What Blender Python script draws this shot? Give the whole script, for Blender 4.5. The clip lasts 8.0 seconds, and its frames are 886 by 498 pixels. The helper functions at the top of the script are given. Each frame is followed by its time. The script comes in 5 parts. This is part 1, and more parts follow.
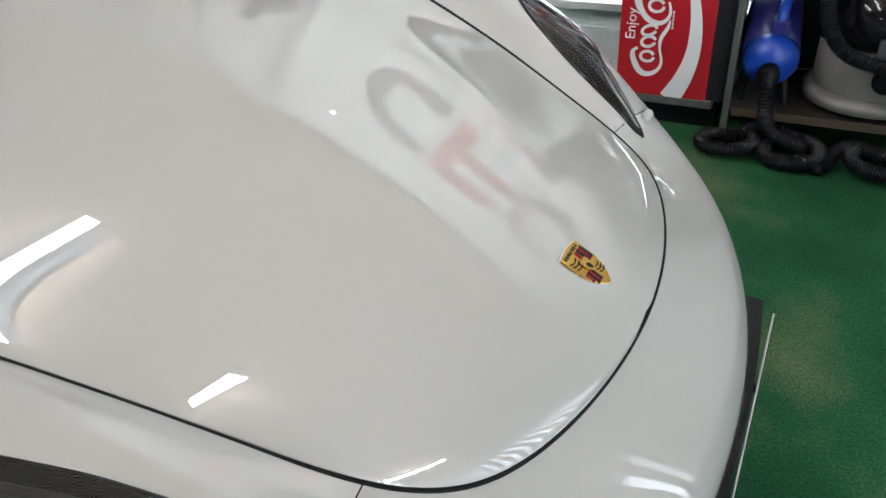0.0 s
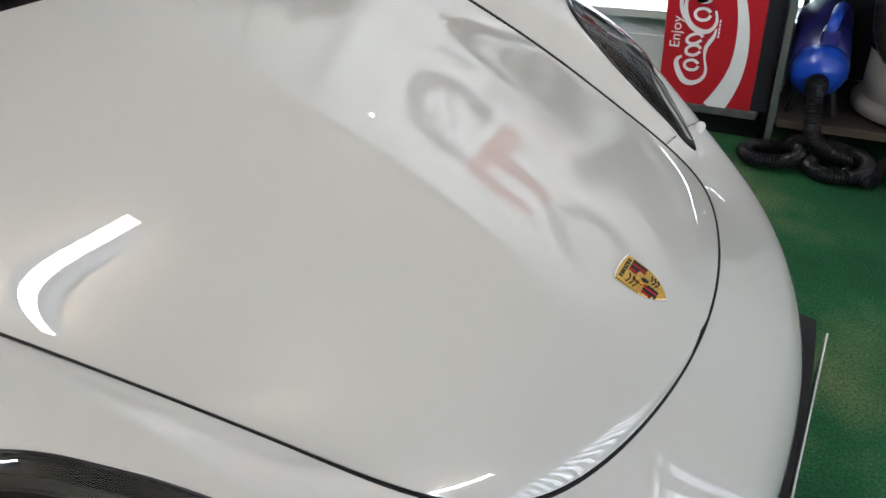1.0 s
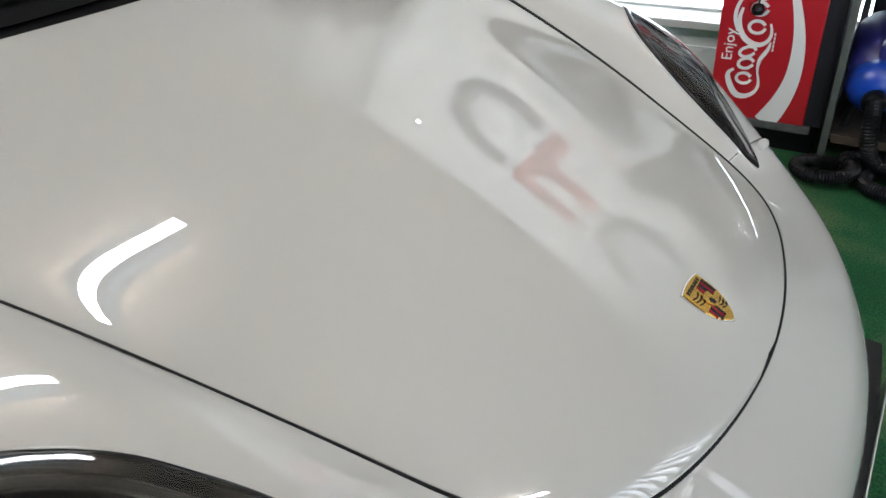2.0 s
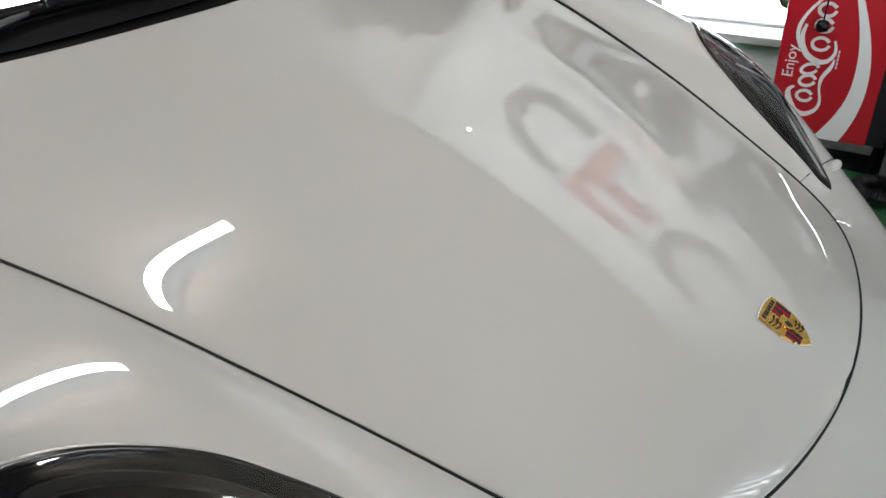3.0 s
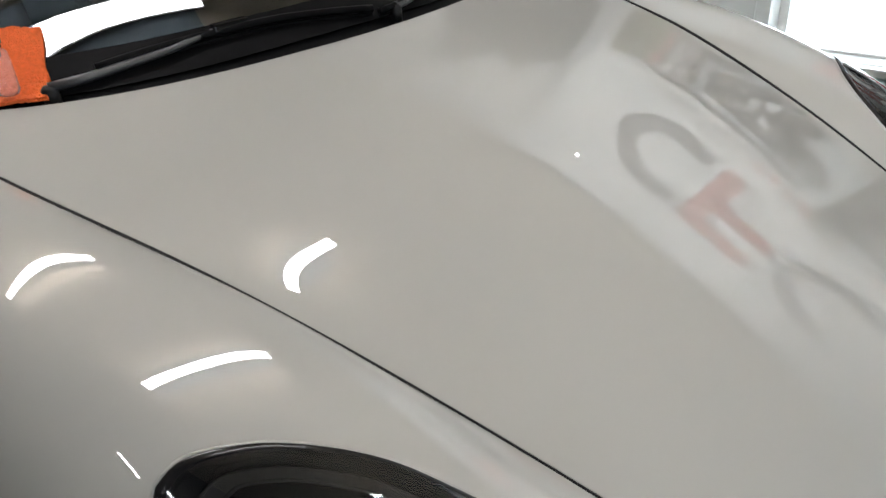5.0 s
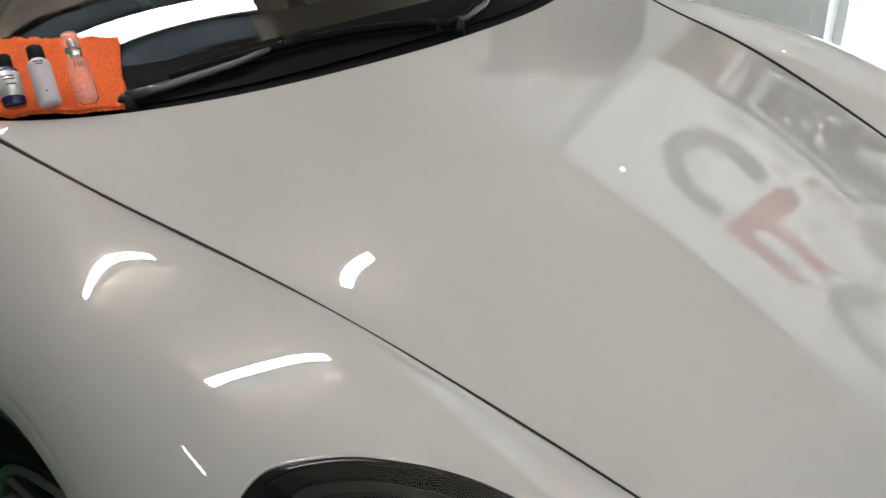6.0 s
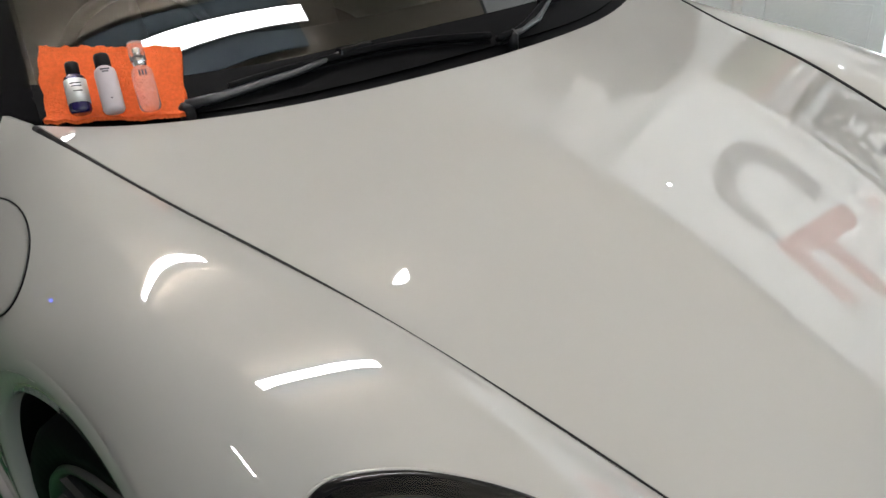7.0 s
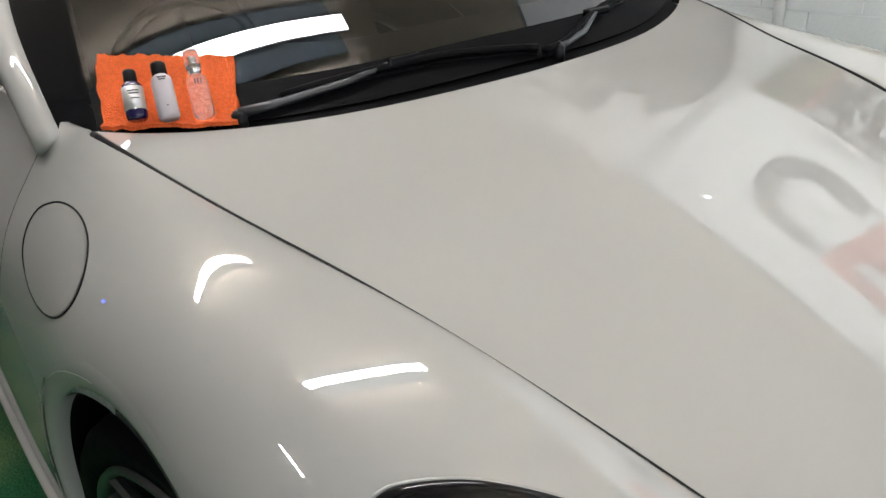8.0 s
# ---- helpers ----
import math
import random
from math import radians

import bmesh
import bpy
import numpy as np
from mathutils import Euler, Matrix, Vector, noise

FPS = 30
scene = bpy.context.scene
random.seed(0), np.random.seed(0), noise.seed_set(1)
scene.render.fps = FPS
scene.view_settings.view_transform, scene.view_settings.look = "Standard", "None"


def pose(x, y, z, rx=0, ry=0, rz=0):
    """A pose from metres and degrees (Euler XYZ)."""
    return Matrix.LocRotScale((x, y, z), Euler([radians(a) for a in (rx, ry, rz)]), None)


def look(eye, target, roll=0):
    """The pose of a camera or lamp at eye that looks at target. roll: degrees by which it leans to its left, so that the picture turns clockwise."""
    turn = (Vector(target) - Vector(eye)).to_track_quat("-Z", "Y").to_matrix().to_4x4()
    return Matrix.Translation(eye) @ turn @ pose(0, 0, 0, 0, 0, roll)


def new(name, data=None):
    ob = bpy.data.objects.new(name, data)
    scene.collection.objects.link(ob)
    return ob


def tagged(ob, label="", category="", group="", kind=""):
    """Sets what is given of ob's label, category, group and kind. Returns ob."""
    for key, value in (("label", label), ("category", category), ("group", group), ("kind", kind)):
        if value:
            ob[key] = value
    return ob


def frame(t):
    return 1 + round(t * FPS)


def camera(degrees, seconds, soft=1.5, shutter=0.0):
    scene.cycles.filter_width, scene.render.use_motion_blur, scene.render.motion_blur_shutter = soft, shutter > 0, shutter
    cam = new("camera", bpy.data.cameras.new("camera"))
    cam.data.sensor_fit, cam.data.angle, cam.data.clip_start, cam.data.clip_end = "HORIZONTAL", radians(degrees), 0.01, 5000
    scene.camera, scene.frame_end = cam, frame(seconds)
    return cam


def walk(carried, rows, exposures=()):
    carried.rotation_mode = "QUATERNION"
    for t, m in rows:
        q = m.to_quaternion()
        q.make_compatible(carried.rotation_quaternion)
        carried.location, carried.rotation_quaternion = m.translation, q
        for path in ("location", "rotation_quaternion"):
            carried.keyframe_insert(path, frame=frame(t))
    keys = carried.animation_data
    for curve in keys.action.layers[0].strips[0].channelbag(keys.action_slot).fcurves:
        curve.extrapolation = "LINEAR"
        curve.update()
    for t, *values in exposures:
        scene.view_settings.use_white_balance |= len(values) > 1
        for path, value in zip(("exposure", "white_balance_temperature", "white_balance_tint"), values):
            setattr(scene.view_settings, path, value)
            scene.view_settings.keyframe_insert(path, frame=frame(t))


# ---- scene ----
# World: x towards the car's nose (0 at the front axle), y towards the car's left, z up, floor at 0.
cam = camera(63.37, 8.0, soft=1.5)
PATH = [
    (0, (0.9555, -0.7404, 1.1737), (0.5389, -0.0238, 0.6142), -4.58),
    (0.5, (0.9396, -0.7433, 1.1765), (0.5072, -0.0343, 0.6195), -4.55),
    (1, (0.9220, -0.7490, 1.1830), (0.4721, -0.0489, 0.6285), -4.51),
    (1.5, (0.9030, -0.7583, 1.1890), (0.4343, -0.0671, 0.6390), -4.58),
    (3, (0.8444, -0.7957, 1.2048), (0.3141, -0.1375, 0.6704), -4.21),
    (3.5, (0.8284, -0.8090, 1.2060), (0.2738, -0.1635, 0.6810), -4.30),
    (4, (0.8153, -0.8228, 1.2137), (0.2368, -0.1926, 0.6958), -4.60),
    (4.5, (0.8097, -0.8400, 1.2184), (0.2038, -0.2284, 0.7097), -4.93),
    (6, (0.7600, -0.8932, 1.2359), (0.0988, -0.3218, 0.7498), -4.75),
    (6.5, (0.7450, -0.9011, 1.2344), (0.0638, -0.3453, 0.7580), -4.88),
    (7, (0.7362, -0.9098, 1.2315), (0.0364, -0.3678, 0.7663), -4.86),
    (7.5, (0.7230, -0.9216, 1.2299), (0.0080, -0.3915, 0.7741), -4.94),
    (8, (0.7149, -0.9359, 1.2286), (-0.0135, -0.4160, 0.7822), -4.92),
]
walk(cam, [(t, look(eye, target, roll)) for t, eye, target, roll in PATH], exposures=[(0.0, 1.09, 6270, 10), (1.5, 1.01, 6300, 10), (3.5, 0.83, 6400, 10), (4.5, 0.78, 6450, 10), (6.5, 0.94, 6500, 10), (8.0, 1.10, 6450, 10)])

# ---- light ----
CEILING = 3.0
world = bpy.data.worlds.new("world")
scene.world = world
world.use_nodes = True
_sky = world.node_tree.nodes.new("ShaderNodeTexSky")
_sky.sky_type = "NISHITA"
_sky.sun_disc = False
_sky.sun_elevation = radians(40)
_sky.sun_rotation = radians(60)
world.node_tree.links.new(_sky.outputs[0], world.node_tree.nodes["Background"].inputs[0])
world.node_tree.nodes["Background"].inputs[1].default_value = 0.10

# daylight of the open workshop door ahead of the car
_door = bpy.data.lights.new("door_daylight", "AREA")
_door.shape, _door.size, _door.size_y = "RECTANGLE", 3.5, 2.1
_door.energy, _door.color = 30.0, (0.86, 0.93, 1.0)
_door_ob = new("door_daylight", _door)
_door_ob.matrix_world = look((3.75, -0.1, 1.1), (0.0, 0.3, 1.2))

# added beam behind the camera, to brighten the far wall and its sign
_side = bpy.data.lights.new("added_sign_light", "AREA")
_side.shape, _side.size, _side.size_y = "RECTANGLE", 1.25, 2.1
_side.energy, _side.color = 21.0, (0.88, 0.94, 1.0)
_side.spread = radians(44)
_side_ob = new("added_sign_light", _side)
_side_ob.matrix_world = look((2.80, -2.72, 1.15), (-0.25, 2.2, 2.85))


# ---- materials ----
def material(name):
    m = bpy.data.materials.new(name)
    m.use_nodes = True
    return m, m.node_tree.nodes, m.node_tree.links, m.node_tree.nodes["Principled BSDF"]


def plain(name, colour, rough=0.5, metal=0.0, vary=0.0, scale=8.0, bump=0.0, bump_scale=60.0, coat=0.0, spec=0.5):
    """A surface with a little large-scale tone variation and fine relief."""
    m, n, l, b = material(name)
    b.inputs["Base Color"].default_value = (*colour, 1)
    b.inputs["Roughness"].default_value = rough
    b.inputs["Metallic"].default_value = metal
    b.inputs["Coat Weight"].default_value = coat
    b.inputs["Coat Roughness"].default_value = 0.03
    b.inputs["Specular IOR Level"].default_value = spec
    co = n.new("ShaderNodeTexCoord")
    if vary:
        t = n.new("ShaderNodeTexNoise")
        t.inputs["Scale"].default_value = scale
        t.inputs["Detail"].default_value = 6
        l.new(co.outputs["Object"], t.inputs["Vector"])
        r = n.new("ShaderNodeMapRange")
        r.inputs["To Min"].default_value, r.inputs["To Max"].default_value = 1 - vary, 1 + vary
        l.new(t.outputs["Fac"], r.inputs["Value"])
        x = n.new("ShaderNodeVectorMath")
        x.operation = "SCALE"
        x.inputs[0].default_value = colour
        l.new(r.outputs[0], x.inputs["Scale"])
        l.new(x.outputs[0], b.inputs["Base Color"])
    if bump:
        t = n.new("ShaderNodeTexNoise")
        t.inputs["Scale"].default_value = bump_scale
        t.inputs["Detail"].default_value = 5
        l.new(co.outputs["Object"], t.inputs["Vector"])
        u = n.new("ShaderNodeBump")
        u.inputs["Strength"].default_value = bump
        u.inputs["Distance"].default_value = 0.01
        l.new(t.outputs["Fac"], u.inputs["Height"])
        l.new(u.outputs[0], b.inputs["Normal"])
    return m


def glowing(name, colour, strength):
    m, n, l, b = material(name)
    b.inputs["Base Color"].default_value = (*colour, 1)
    b.inputs["Emission Color"].default_value = (*colour, 1)
    b.inputs["Emission Strength"].default_value = strength
    return m


def glass_mat(name, tint, rough=0.0, ior=1.45):
    m, n, l, b = material(name)
    b.inputs["Base Color"].default_value = (*tint, 1)
    b.inputs["Roughness"].default_value = rough
    b.inputs["IOR"].default_value = ior
    b.inputs["Transmission Weight"].default_value = 1.0
    return m


def pane_mat(name, tint, ior=1.5):
    """Thin glass: tinted see-through, mirror by Fresnel."""
    m = bpy.data.materials.new(name)
    m.use_nodes = True
    n, l = m.node_tree.nodes, m.node_tree.links
    n.clear()
    out, mix, fres = n.new("ShaderNodeOutputMaterial"), n.new("ShaderNodeMixShader"), n.new("ShaderNodeFresnel")
    clear, gloss = n.new("ShaderNodeBsdfTransparent"), n.new("ShaderNodeBsdfGlossy")
    fres.inputs["IOR"].default_value = ior
    clear.inputs["Color"].default_value = (*tint, 1)
    gloss.inputs["Roughness"].default_value = 0.0
    l.new(fres.outputs[0], mix.inputs[0])
    l.new(clear.outputs[0], mix.inputs[1])
    l.new(gloss.outputs[0], mix.inputs[2])
    l.new(mix.outputs[0], out.inputs["Surface"])
    return m


PAINT = plain("chalk_car_paint", (0.35, 0.343, 0.327), rough=0.55, spec=0.0, vary=0.012, scale=2.0, coat=1.0)
PAINT.node_tree.nodes["Principled BSDF"].inputs["Coat IOR"].default_value = 1.9
PAINT.node_tree.nodes["Principled BSDF"].inputs["Coat Roughness"].default_value = 0.0
BLACK_RUBBER = plain("black_rubber", (0.006, 0.006, 0.0065), rough=0.6, spec=0.12, vary=0.2, scale=30, bump=0.05)
HOSE = plain("black_hose", (0.007, 0.007, 0.008), rough=0.38, spec=0.22, vary=0.2, scale=30, bump=0.05)
BLACK_PLASTIC = plain("black_plastic", (0.009, 0.009, 0.010), rough=0.45, spec=0.18, vary=0.15, scale=40, bump=0.08, bump_scale=200)
SOOT_BLACK = plain("soot_black_rubber", (0.0035, 0.0035, 0.004), rough=0.55, spec=0.05, vary=0.2, scale=30)
GLOSS_BLACK = plain("gloss_black", (0.006, 0.006, 0.007), rough=0.10, vary=0.1, spec=0.3)
CABIN = plain("cabin_trim", (0.018, 0.016, 0.014), rough=0.7, spec=0.1, vary=0.2, scale=12, bump=0.1, bump_scale=150)
SEAT = plain("seat_leather", (0.09, 0.075, 0.06), rough=0.5, vary=0.15, scale=10, bump=0.1, bump_scale=90)
ARM_GREY = plain("satin_grey_arm", (0.035, 0.036, 0.038), rough=0.28, vary=0.1, scale=30)
CHROME = plain("chrome", (0.8, 0.8, 0.8), rough=0.08, metal=1.0)
RIM = plain("alloy", (0.17, 0.175, 0.18), rough=0.3, metal=1.0, vary=0.05)
GOLD = plain("gold_enamel", (0.72, 0.43, 0.10), rough=0.2, metal=1.0, vary=0.05, scale=90, bump=0.1, bump_scale=300)
ENAMEL_RED = plain("red_enamel", (0.17, 0.006, 0.012), rough=0.2, spec=0.25)
ENAMEL_BLACK = plain("black_enamel", (0.008, 0.008, 0.009), rough=0.2, spec=0.25)
WINDSCREEN = pane_mat("windscreen_glass", (0.20, 0.20, 0.18), 1.62)
SIDE_GLASS = pane_mat("side_glass", (0.04, 0.045, 0.045), 1.6)
LENS = pane_mat("lens_glass", (0.72, 0.73, 0.75), 1.6)
PLATE = plain("plate_white", (0.50, 0.50, 0.49), rough=0.3, vary=0.03)
RED = plain("red_panel", (0.40, 0.011, 0.019), rough=0.3, vary=0.06, scale=5, coat=0.3)
WHITE_INK = plain("white_ink", (0.72, 0.72, 0.70), rough=0.35, vary=0.04, scale=12)
BLUE = plain("blue_plastic", (0.010, 0.055, 0.40), rough=0.28, vary=0.06, scale=9, coat=0.2)
INDIGO = plain("indigo_plastic", (0.022, 0.022, 0.15), rough=0.35, vary=0.06, scale=9)
DRUM = plain("dirty_grey_plastic", (0.20, 0.185, 0.17), rough=0.55, vary=0.25, scale=16, bump=0.1)
SHELF_WOOD = plain("stained_board", (0.022, 0.016, 0.011), rough=0.7, vary=0.35, scale=14, bump=0.2)
FRAME_METAL = plain("rack_metal", (0.10, 0.11, 0.10), rough=0.5, metal=0.4, vary=0.3, scale=18)
WALL_PAINT = plain("painted_block", (0.82, 0.84, 0.84), rough=0.7, vary=0.05, scale=5, bump=0.35, bump_scale=70)
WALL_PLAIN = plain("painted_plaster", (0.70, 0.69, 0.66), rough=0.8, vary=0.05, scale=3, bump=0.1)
# for the unseen south and west walls, darkened to cut bounce and reflections
WALL_DARK = plain("dark_wall", (0.15, 0.14, 0.125), rough=0.85, vary=0.2, scale=3, bump=0.1)
CEIL_PAINT = plain("ceiling_paint", (0.62, 0.53, 0.42), rough=0.85, vary=0.05, scale=2, bump=0.1)
GREY_DARK = plain("dark_grey", (0.06, 0.06, 0.065), rough=0.6, vary=0.1)
GREY_PLASTER = plain("bare_plasterboard", (0.74, 0.73, 0.71), rough=0.8, vary=0.06, scale=3)
GREY_MID = plain("mid_grey", (0.22, 0.22, 0.22), rough=0.6, vary=0.1)
BANNER = plain("banner_vinyl", (0.88, 0.88, 0.87), rough=0.5, vary=0.02)
BANNER_GREY = plain("banner_grey", (0.22, 0.22, 0.225), rough=0.5, vary=0.03)
BANNER_RED = plain("banner_red", (0.55, 0.17, 0.15), rough=0.5, vary=0.03)
TUBE = glowing("led_tube", (0.985, 0.97, 0.985), 36.0)
SKYLIGHT = glowing("daylight_beyond", (0.9, 0.96, 1.0), 5.0)

CLEAR = pane_mat("clear_pane", (0.95, 0.97, 0.97))
LAMP_DARK = plain("lamp_bowl", (0.035, 0.033, 0.030), rough=0.35, vary=0.1, metal=0.3)
TOWEL = plain("orange_microfibre", (0.93, 0.175, 0.05), rough=0.95, vary=0.22, scale=160, bump=0.9, bump_scale=420, spec=0.1)
DARK_GLASS = plain("dark_blue_glass", (0.012, 0.008, 0.06), rough=0.08, coat=0.6)
FROSTED = plain("frosted_plastic", (0.46, 0.42, 0.44), rough=0.4, vary=0.05, scale=40)
CLEAR_PLASTIC = glass_mat("clear_plastic", (0.98, 0.88, 0.84), 0.15, 1.12)
CLEAR_PLASTIC.node_tree.nodes["Principled BSDF"].inputs["Transmission Weight"].default_value = 0.86
STEEL_LABEL = plain("silver_label", (0.62, 0.61, 0.60), rough=0.35, metal=0.5, vary=0.1, scale=60)
DARK_PANEL = plain("black_panel", (0.018, 0.018, 0.022), rough=0.5, spec=0.15, vary=0.2, scale=9)
SCUFFED = plain("scuffed_rubber", (0.07, 0.075, 0.07), rough=0.85, vary=0.5, scale=40, bump=0.5)
WORN_EDGE = plain("worn_edge", (0.06, 0.042, 0.026), rough=0.7, vary=0.4, scale=30, bump=0.2)
OLIVE = plain("olive_cloth", (0.16, 0.165, 0.10), rough=0.9, vary=0.25, scale=30, bump=0.4, bump_scale=120)
TROUGH = plain("blue_foil", (0.13, 0.165, 0.19), rough=0.5, vary=0.5, scale=14, metal=0.3)
TRUNKING = plain("grey_trunking", (0.5, 0.5, 0.5), rough=0.5, vary=0.05)
SHUTTER = plain("shutter_metal", (0.62, 0.63, 0.63), rough=0.4, metal=0.2, vary=0.06, scale=4)


def carpet_mat():
    m, n, l, b = material("green_carpet")
    b.inputs["Roughness"].default_value = 0.95
    b.inputs["Specular IOR Level"].default_value = 0.15
    co = n.new("ShaderNodeTexCoord")
    big, fine = n.new("ShaderNodeTexNoise"), n.new("ShaderNodeTexNoise")
    big.inputs["Scale"].default_value, big.inputs["Detail"].default_value = 2.2, 7
    fine.inputs["Scale"].default_value, fine.inputs["Detail"].default_value = 160, 4
    for t in (big, fine):
        l.new(co.outputs["Object"], t.inputs["Vector"])
    ramp = n.new("ShaderNodeValToRGB")
    e = ramp.color_ramp.elements
    e[0].position, e[0].color = 0.30, (0.010, 0.056, 0.022, 1)
    e[1].position, e[1].color = 0.74, (0.105, 0.160, 0.070, 1)
    mid = e.new(0.5)
    mid.color = (0.019, 0.094, 0.038, 1)
    l.new(big.outputs["Fac"], ramp.inputs[0])
    r = n.new("ShaderNodeMapRange")
    r.inputs["From Min"].default_value, r.inputs["From Max"].default_value = 0.3, 0.7
    r.inputs["To Min"].default_value, r.inputs["To Max"].default_value = 0.55, 1.4
    l.new(fine.outputs["Fac"], r.inputs["Value"])
    x = n.new("ShaderNodeVectorMath")
    x.operation = "SCALE"
    l.new(ramp.outputs[0], x.inputs[0])
    l.new(r.outputs[0], x.inputs["Scale"])
    l.new(x.outputs[0], b.inputs["Base Color"])
    u = n.new("ShaderNodeBump")
    u.inputs["Strength"].default_value, u.inputs["Distance"].default_value = 0.7, 0.006
    l.new(fine.outputs["Fac"], u.inputs["Height"])
    l.new(u.outputs[0], b.inputs["Normal"])
    return m


CARPET = carpet_mat()


# ---- mesh helpers ----
def mesh_object(name, verts, faces, mat, parent=None, smooth=True, label=""):
    me = bpy.data.meshes.new(name)
    me.from_pydata([tuple(map(float, v)) for v in verts], [], faces)
    me.validate()
    me.update()
    if smooth:
        me.polygons.foreach_set("use_smooth", [True] * len(me.polygons))
    me.materials.append(mat)
    ob = new(name, me)
    ob.parent = parent
    if label:
        tagged(ob, label)
    return ob


def face_out(ob, way):
    """Turns an open shell so that its faces look along way."""
    me = ob.data
    n = sum((p.normal * p.area for p in me.polygons), Vector())
    if n.dot(Vector(way)) < 0:
        me.flip_normals()
    return ob


def part(name, bm, mat, parent=None, label="", smooth=False):
    me = bpy.data.meshes.new(name)
    bmesh.ops.recalc_face_normals(bm, faces=bm.faces)
    bm.to_mesh(me)
    bm.free()
    if smooth:
        me.polygons.foreach_set("use_smooth", [True] * len(me.polygons))
    me.materials.append(mat)
    ob = new(name, me)
    ob.parent = parent
    if label:
        tagged(ob, label)
    return ob


def box(bm, lo, hi, bevel=0.0, m=None):
    lo, hi = Vector(lo), Vector(hi)
    size, mid = hi - lo, (hi + lo) / 2
    t = Matrix.Translation(mid) @ Matrix.Diagonal((*size, 1))
    made = bmesh.ops.create_cube(bm, size=1, matrix=(m @ t) if m else t)
    if bevel:
        edges = list({e for v in made["verts"] for e in v.link_edges})
        bmesh.ops.bevel(bm, geom=edges, offset=bevel, segments=2, affect="EDGES", profile=0.5)
    return bm


def boxed(name, lo, hi, mat, parent=None, bevel=0.0, label="", m=None):
    return part(name, box(bmesh.new(), lo, hi, bevel, m), mat, parent, label)


def lathe(bm, profile, steps=32, m=None):
    """Turns (radius, height) pairs round z."""
    m = m or Matrix()
    rings = []
    for r, z in profile:
        rings.append([bm.verts.new(m @ Vector((r * math.cos(2 * math.pi * k / steps), r * math.sin(2 * math.pi * k / steps), z))) for k in range(steps)])
    for a, b in zip(rings, rings[1:]):
        for k in range(steps):
            j = (k + 1) % steps
            bm.faces.new((a[k], a[j], b[j], b[k]))
    bm.faces.new(rings[0][::-1])
    bm.faces.new(rings[-1])
    return bm


def sweep(bm, pts, radius, sides=10, closed=False, ribs=0.0, pitch=0.012):
    """A tube along points; radius may be a number or a list; ribs: depth of corrugation."""
    pts = [Vector(p) for p in pts]
    n = len(pts)
    rings, up = [], Vector((0, 0, 1))
    side = None
    for i, p in enumerate(pts):
        a = pts[(i - 1) % n] if closed else pts[max(i - 1, 0)]
        b = pts[(i + 1) % n] if closed else pts[min(i + 1, n - 1)]
        d = (b - a).normalized()
        if side is None:
            side = d.cross(up if abs(d.z) < 0.95 else Vector((1, 0, 0))).normalized()
        side = (side - d * side.dot(d)).normalized()
        top = side.cross(d)
        r = radius[i] if isinstance(radius, (list, tuple)) else radius
        if ribs and i % 2:
            r -= ribs
        rings.append([bm.verts.new(p + r * (math.cos(2 * math.pi * k / sides) * side + math.sin(2 * math.pi * k / sides) * top)) for k in range(sides)])
    for i in range(n if closed else n - 1):
        a, b = rings[i], rings[(i + 1) % n]
        for k in range(sides):
            j = (k + 1) % sides
            bm.faces.new((a[k], a[j], b[j], b[k]))
    if not closed:
        bm.faces.new(rings[0][::-1])
        bm.faces.new(rings[-1])
    return bm


def spline(points, n, power=0.5):
    """n points on a natural cubic spline through the points; also the parameters of the points."""
    p = np.array(points, float)
    flat = p.reshape(len(p), -1)
    d = np.linalg.norm(np.diff(flat, axis=0), axis=1) ** power
    return cubic(np.r_[0, np.cumsum(d)], p, np.linspace(0, d.sum(), n))


def cubic(t, p, at):
    """Natural cubic spline through p at parameters t, at the values at."""
    t, p, at = np.asarray(t, float), np.asarray(p, float), np.asarray(at, float)
    n, h = len(t), np.diff(t)
    flat = p.reshape(n, -1)
    a, rhs = np.zeros((n, n)), np.zeros_like(flat)
    a[0, 0] = a[-1, -1] = 1
    for i in range(1, n - 1):
        a[i, i - 1], a[i, i], a[i, i + 1] = h[i - 1], 2 * (h[i - 1] + h[i]), h[i]
        rhs[i] = 6 * ((flat[i + 1] - flat[i]) / h[i] - (flat[i] - flat[i - 1]) / h[i - 1])
    m = np.linalg.solve(a, rhs)
    k = np.clip(np.searchsorted(t, at, side="right") - 1, 0, n - 2)
    hk, u, v = h[k][:, None], (t[k + 1] - at)[:, None], (at - t[k])[:, None]
    out = (m[k] * u**3 + m[k + 1] * v**3) / (6 * hk) + (flat[k] / hk - m[k] * hk / 6) * u + (flat[k + 1] / hk - m[k + 1] * hk / 6) * v
    return out.reshape(len(at), *p.shape[1:])


def grid_faces(nu, nv, keep=None, flip=False):
    out = []
    for i in range(nu - 1):
        for j in range(nv - 1):
            if keep is not None and not keep[i, j]:
                continue
            q = (i * nv + j, i * nv + j + 1, (i + 1) * nv + j + 1, (i + 1) * nv + j)
            out.append(q[::-1] if flip else q)
    return out


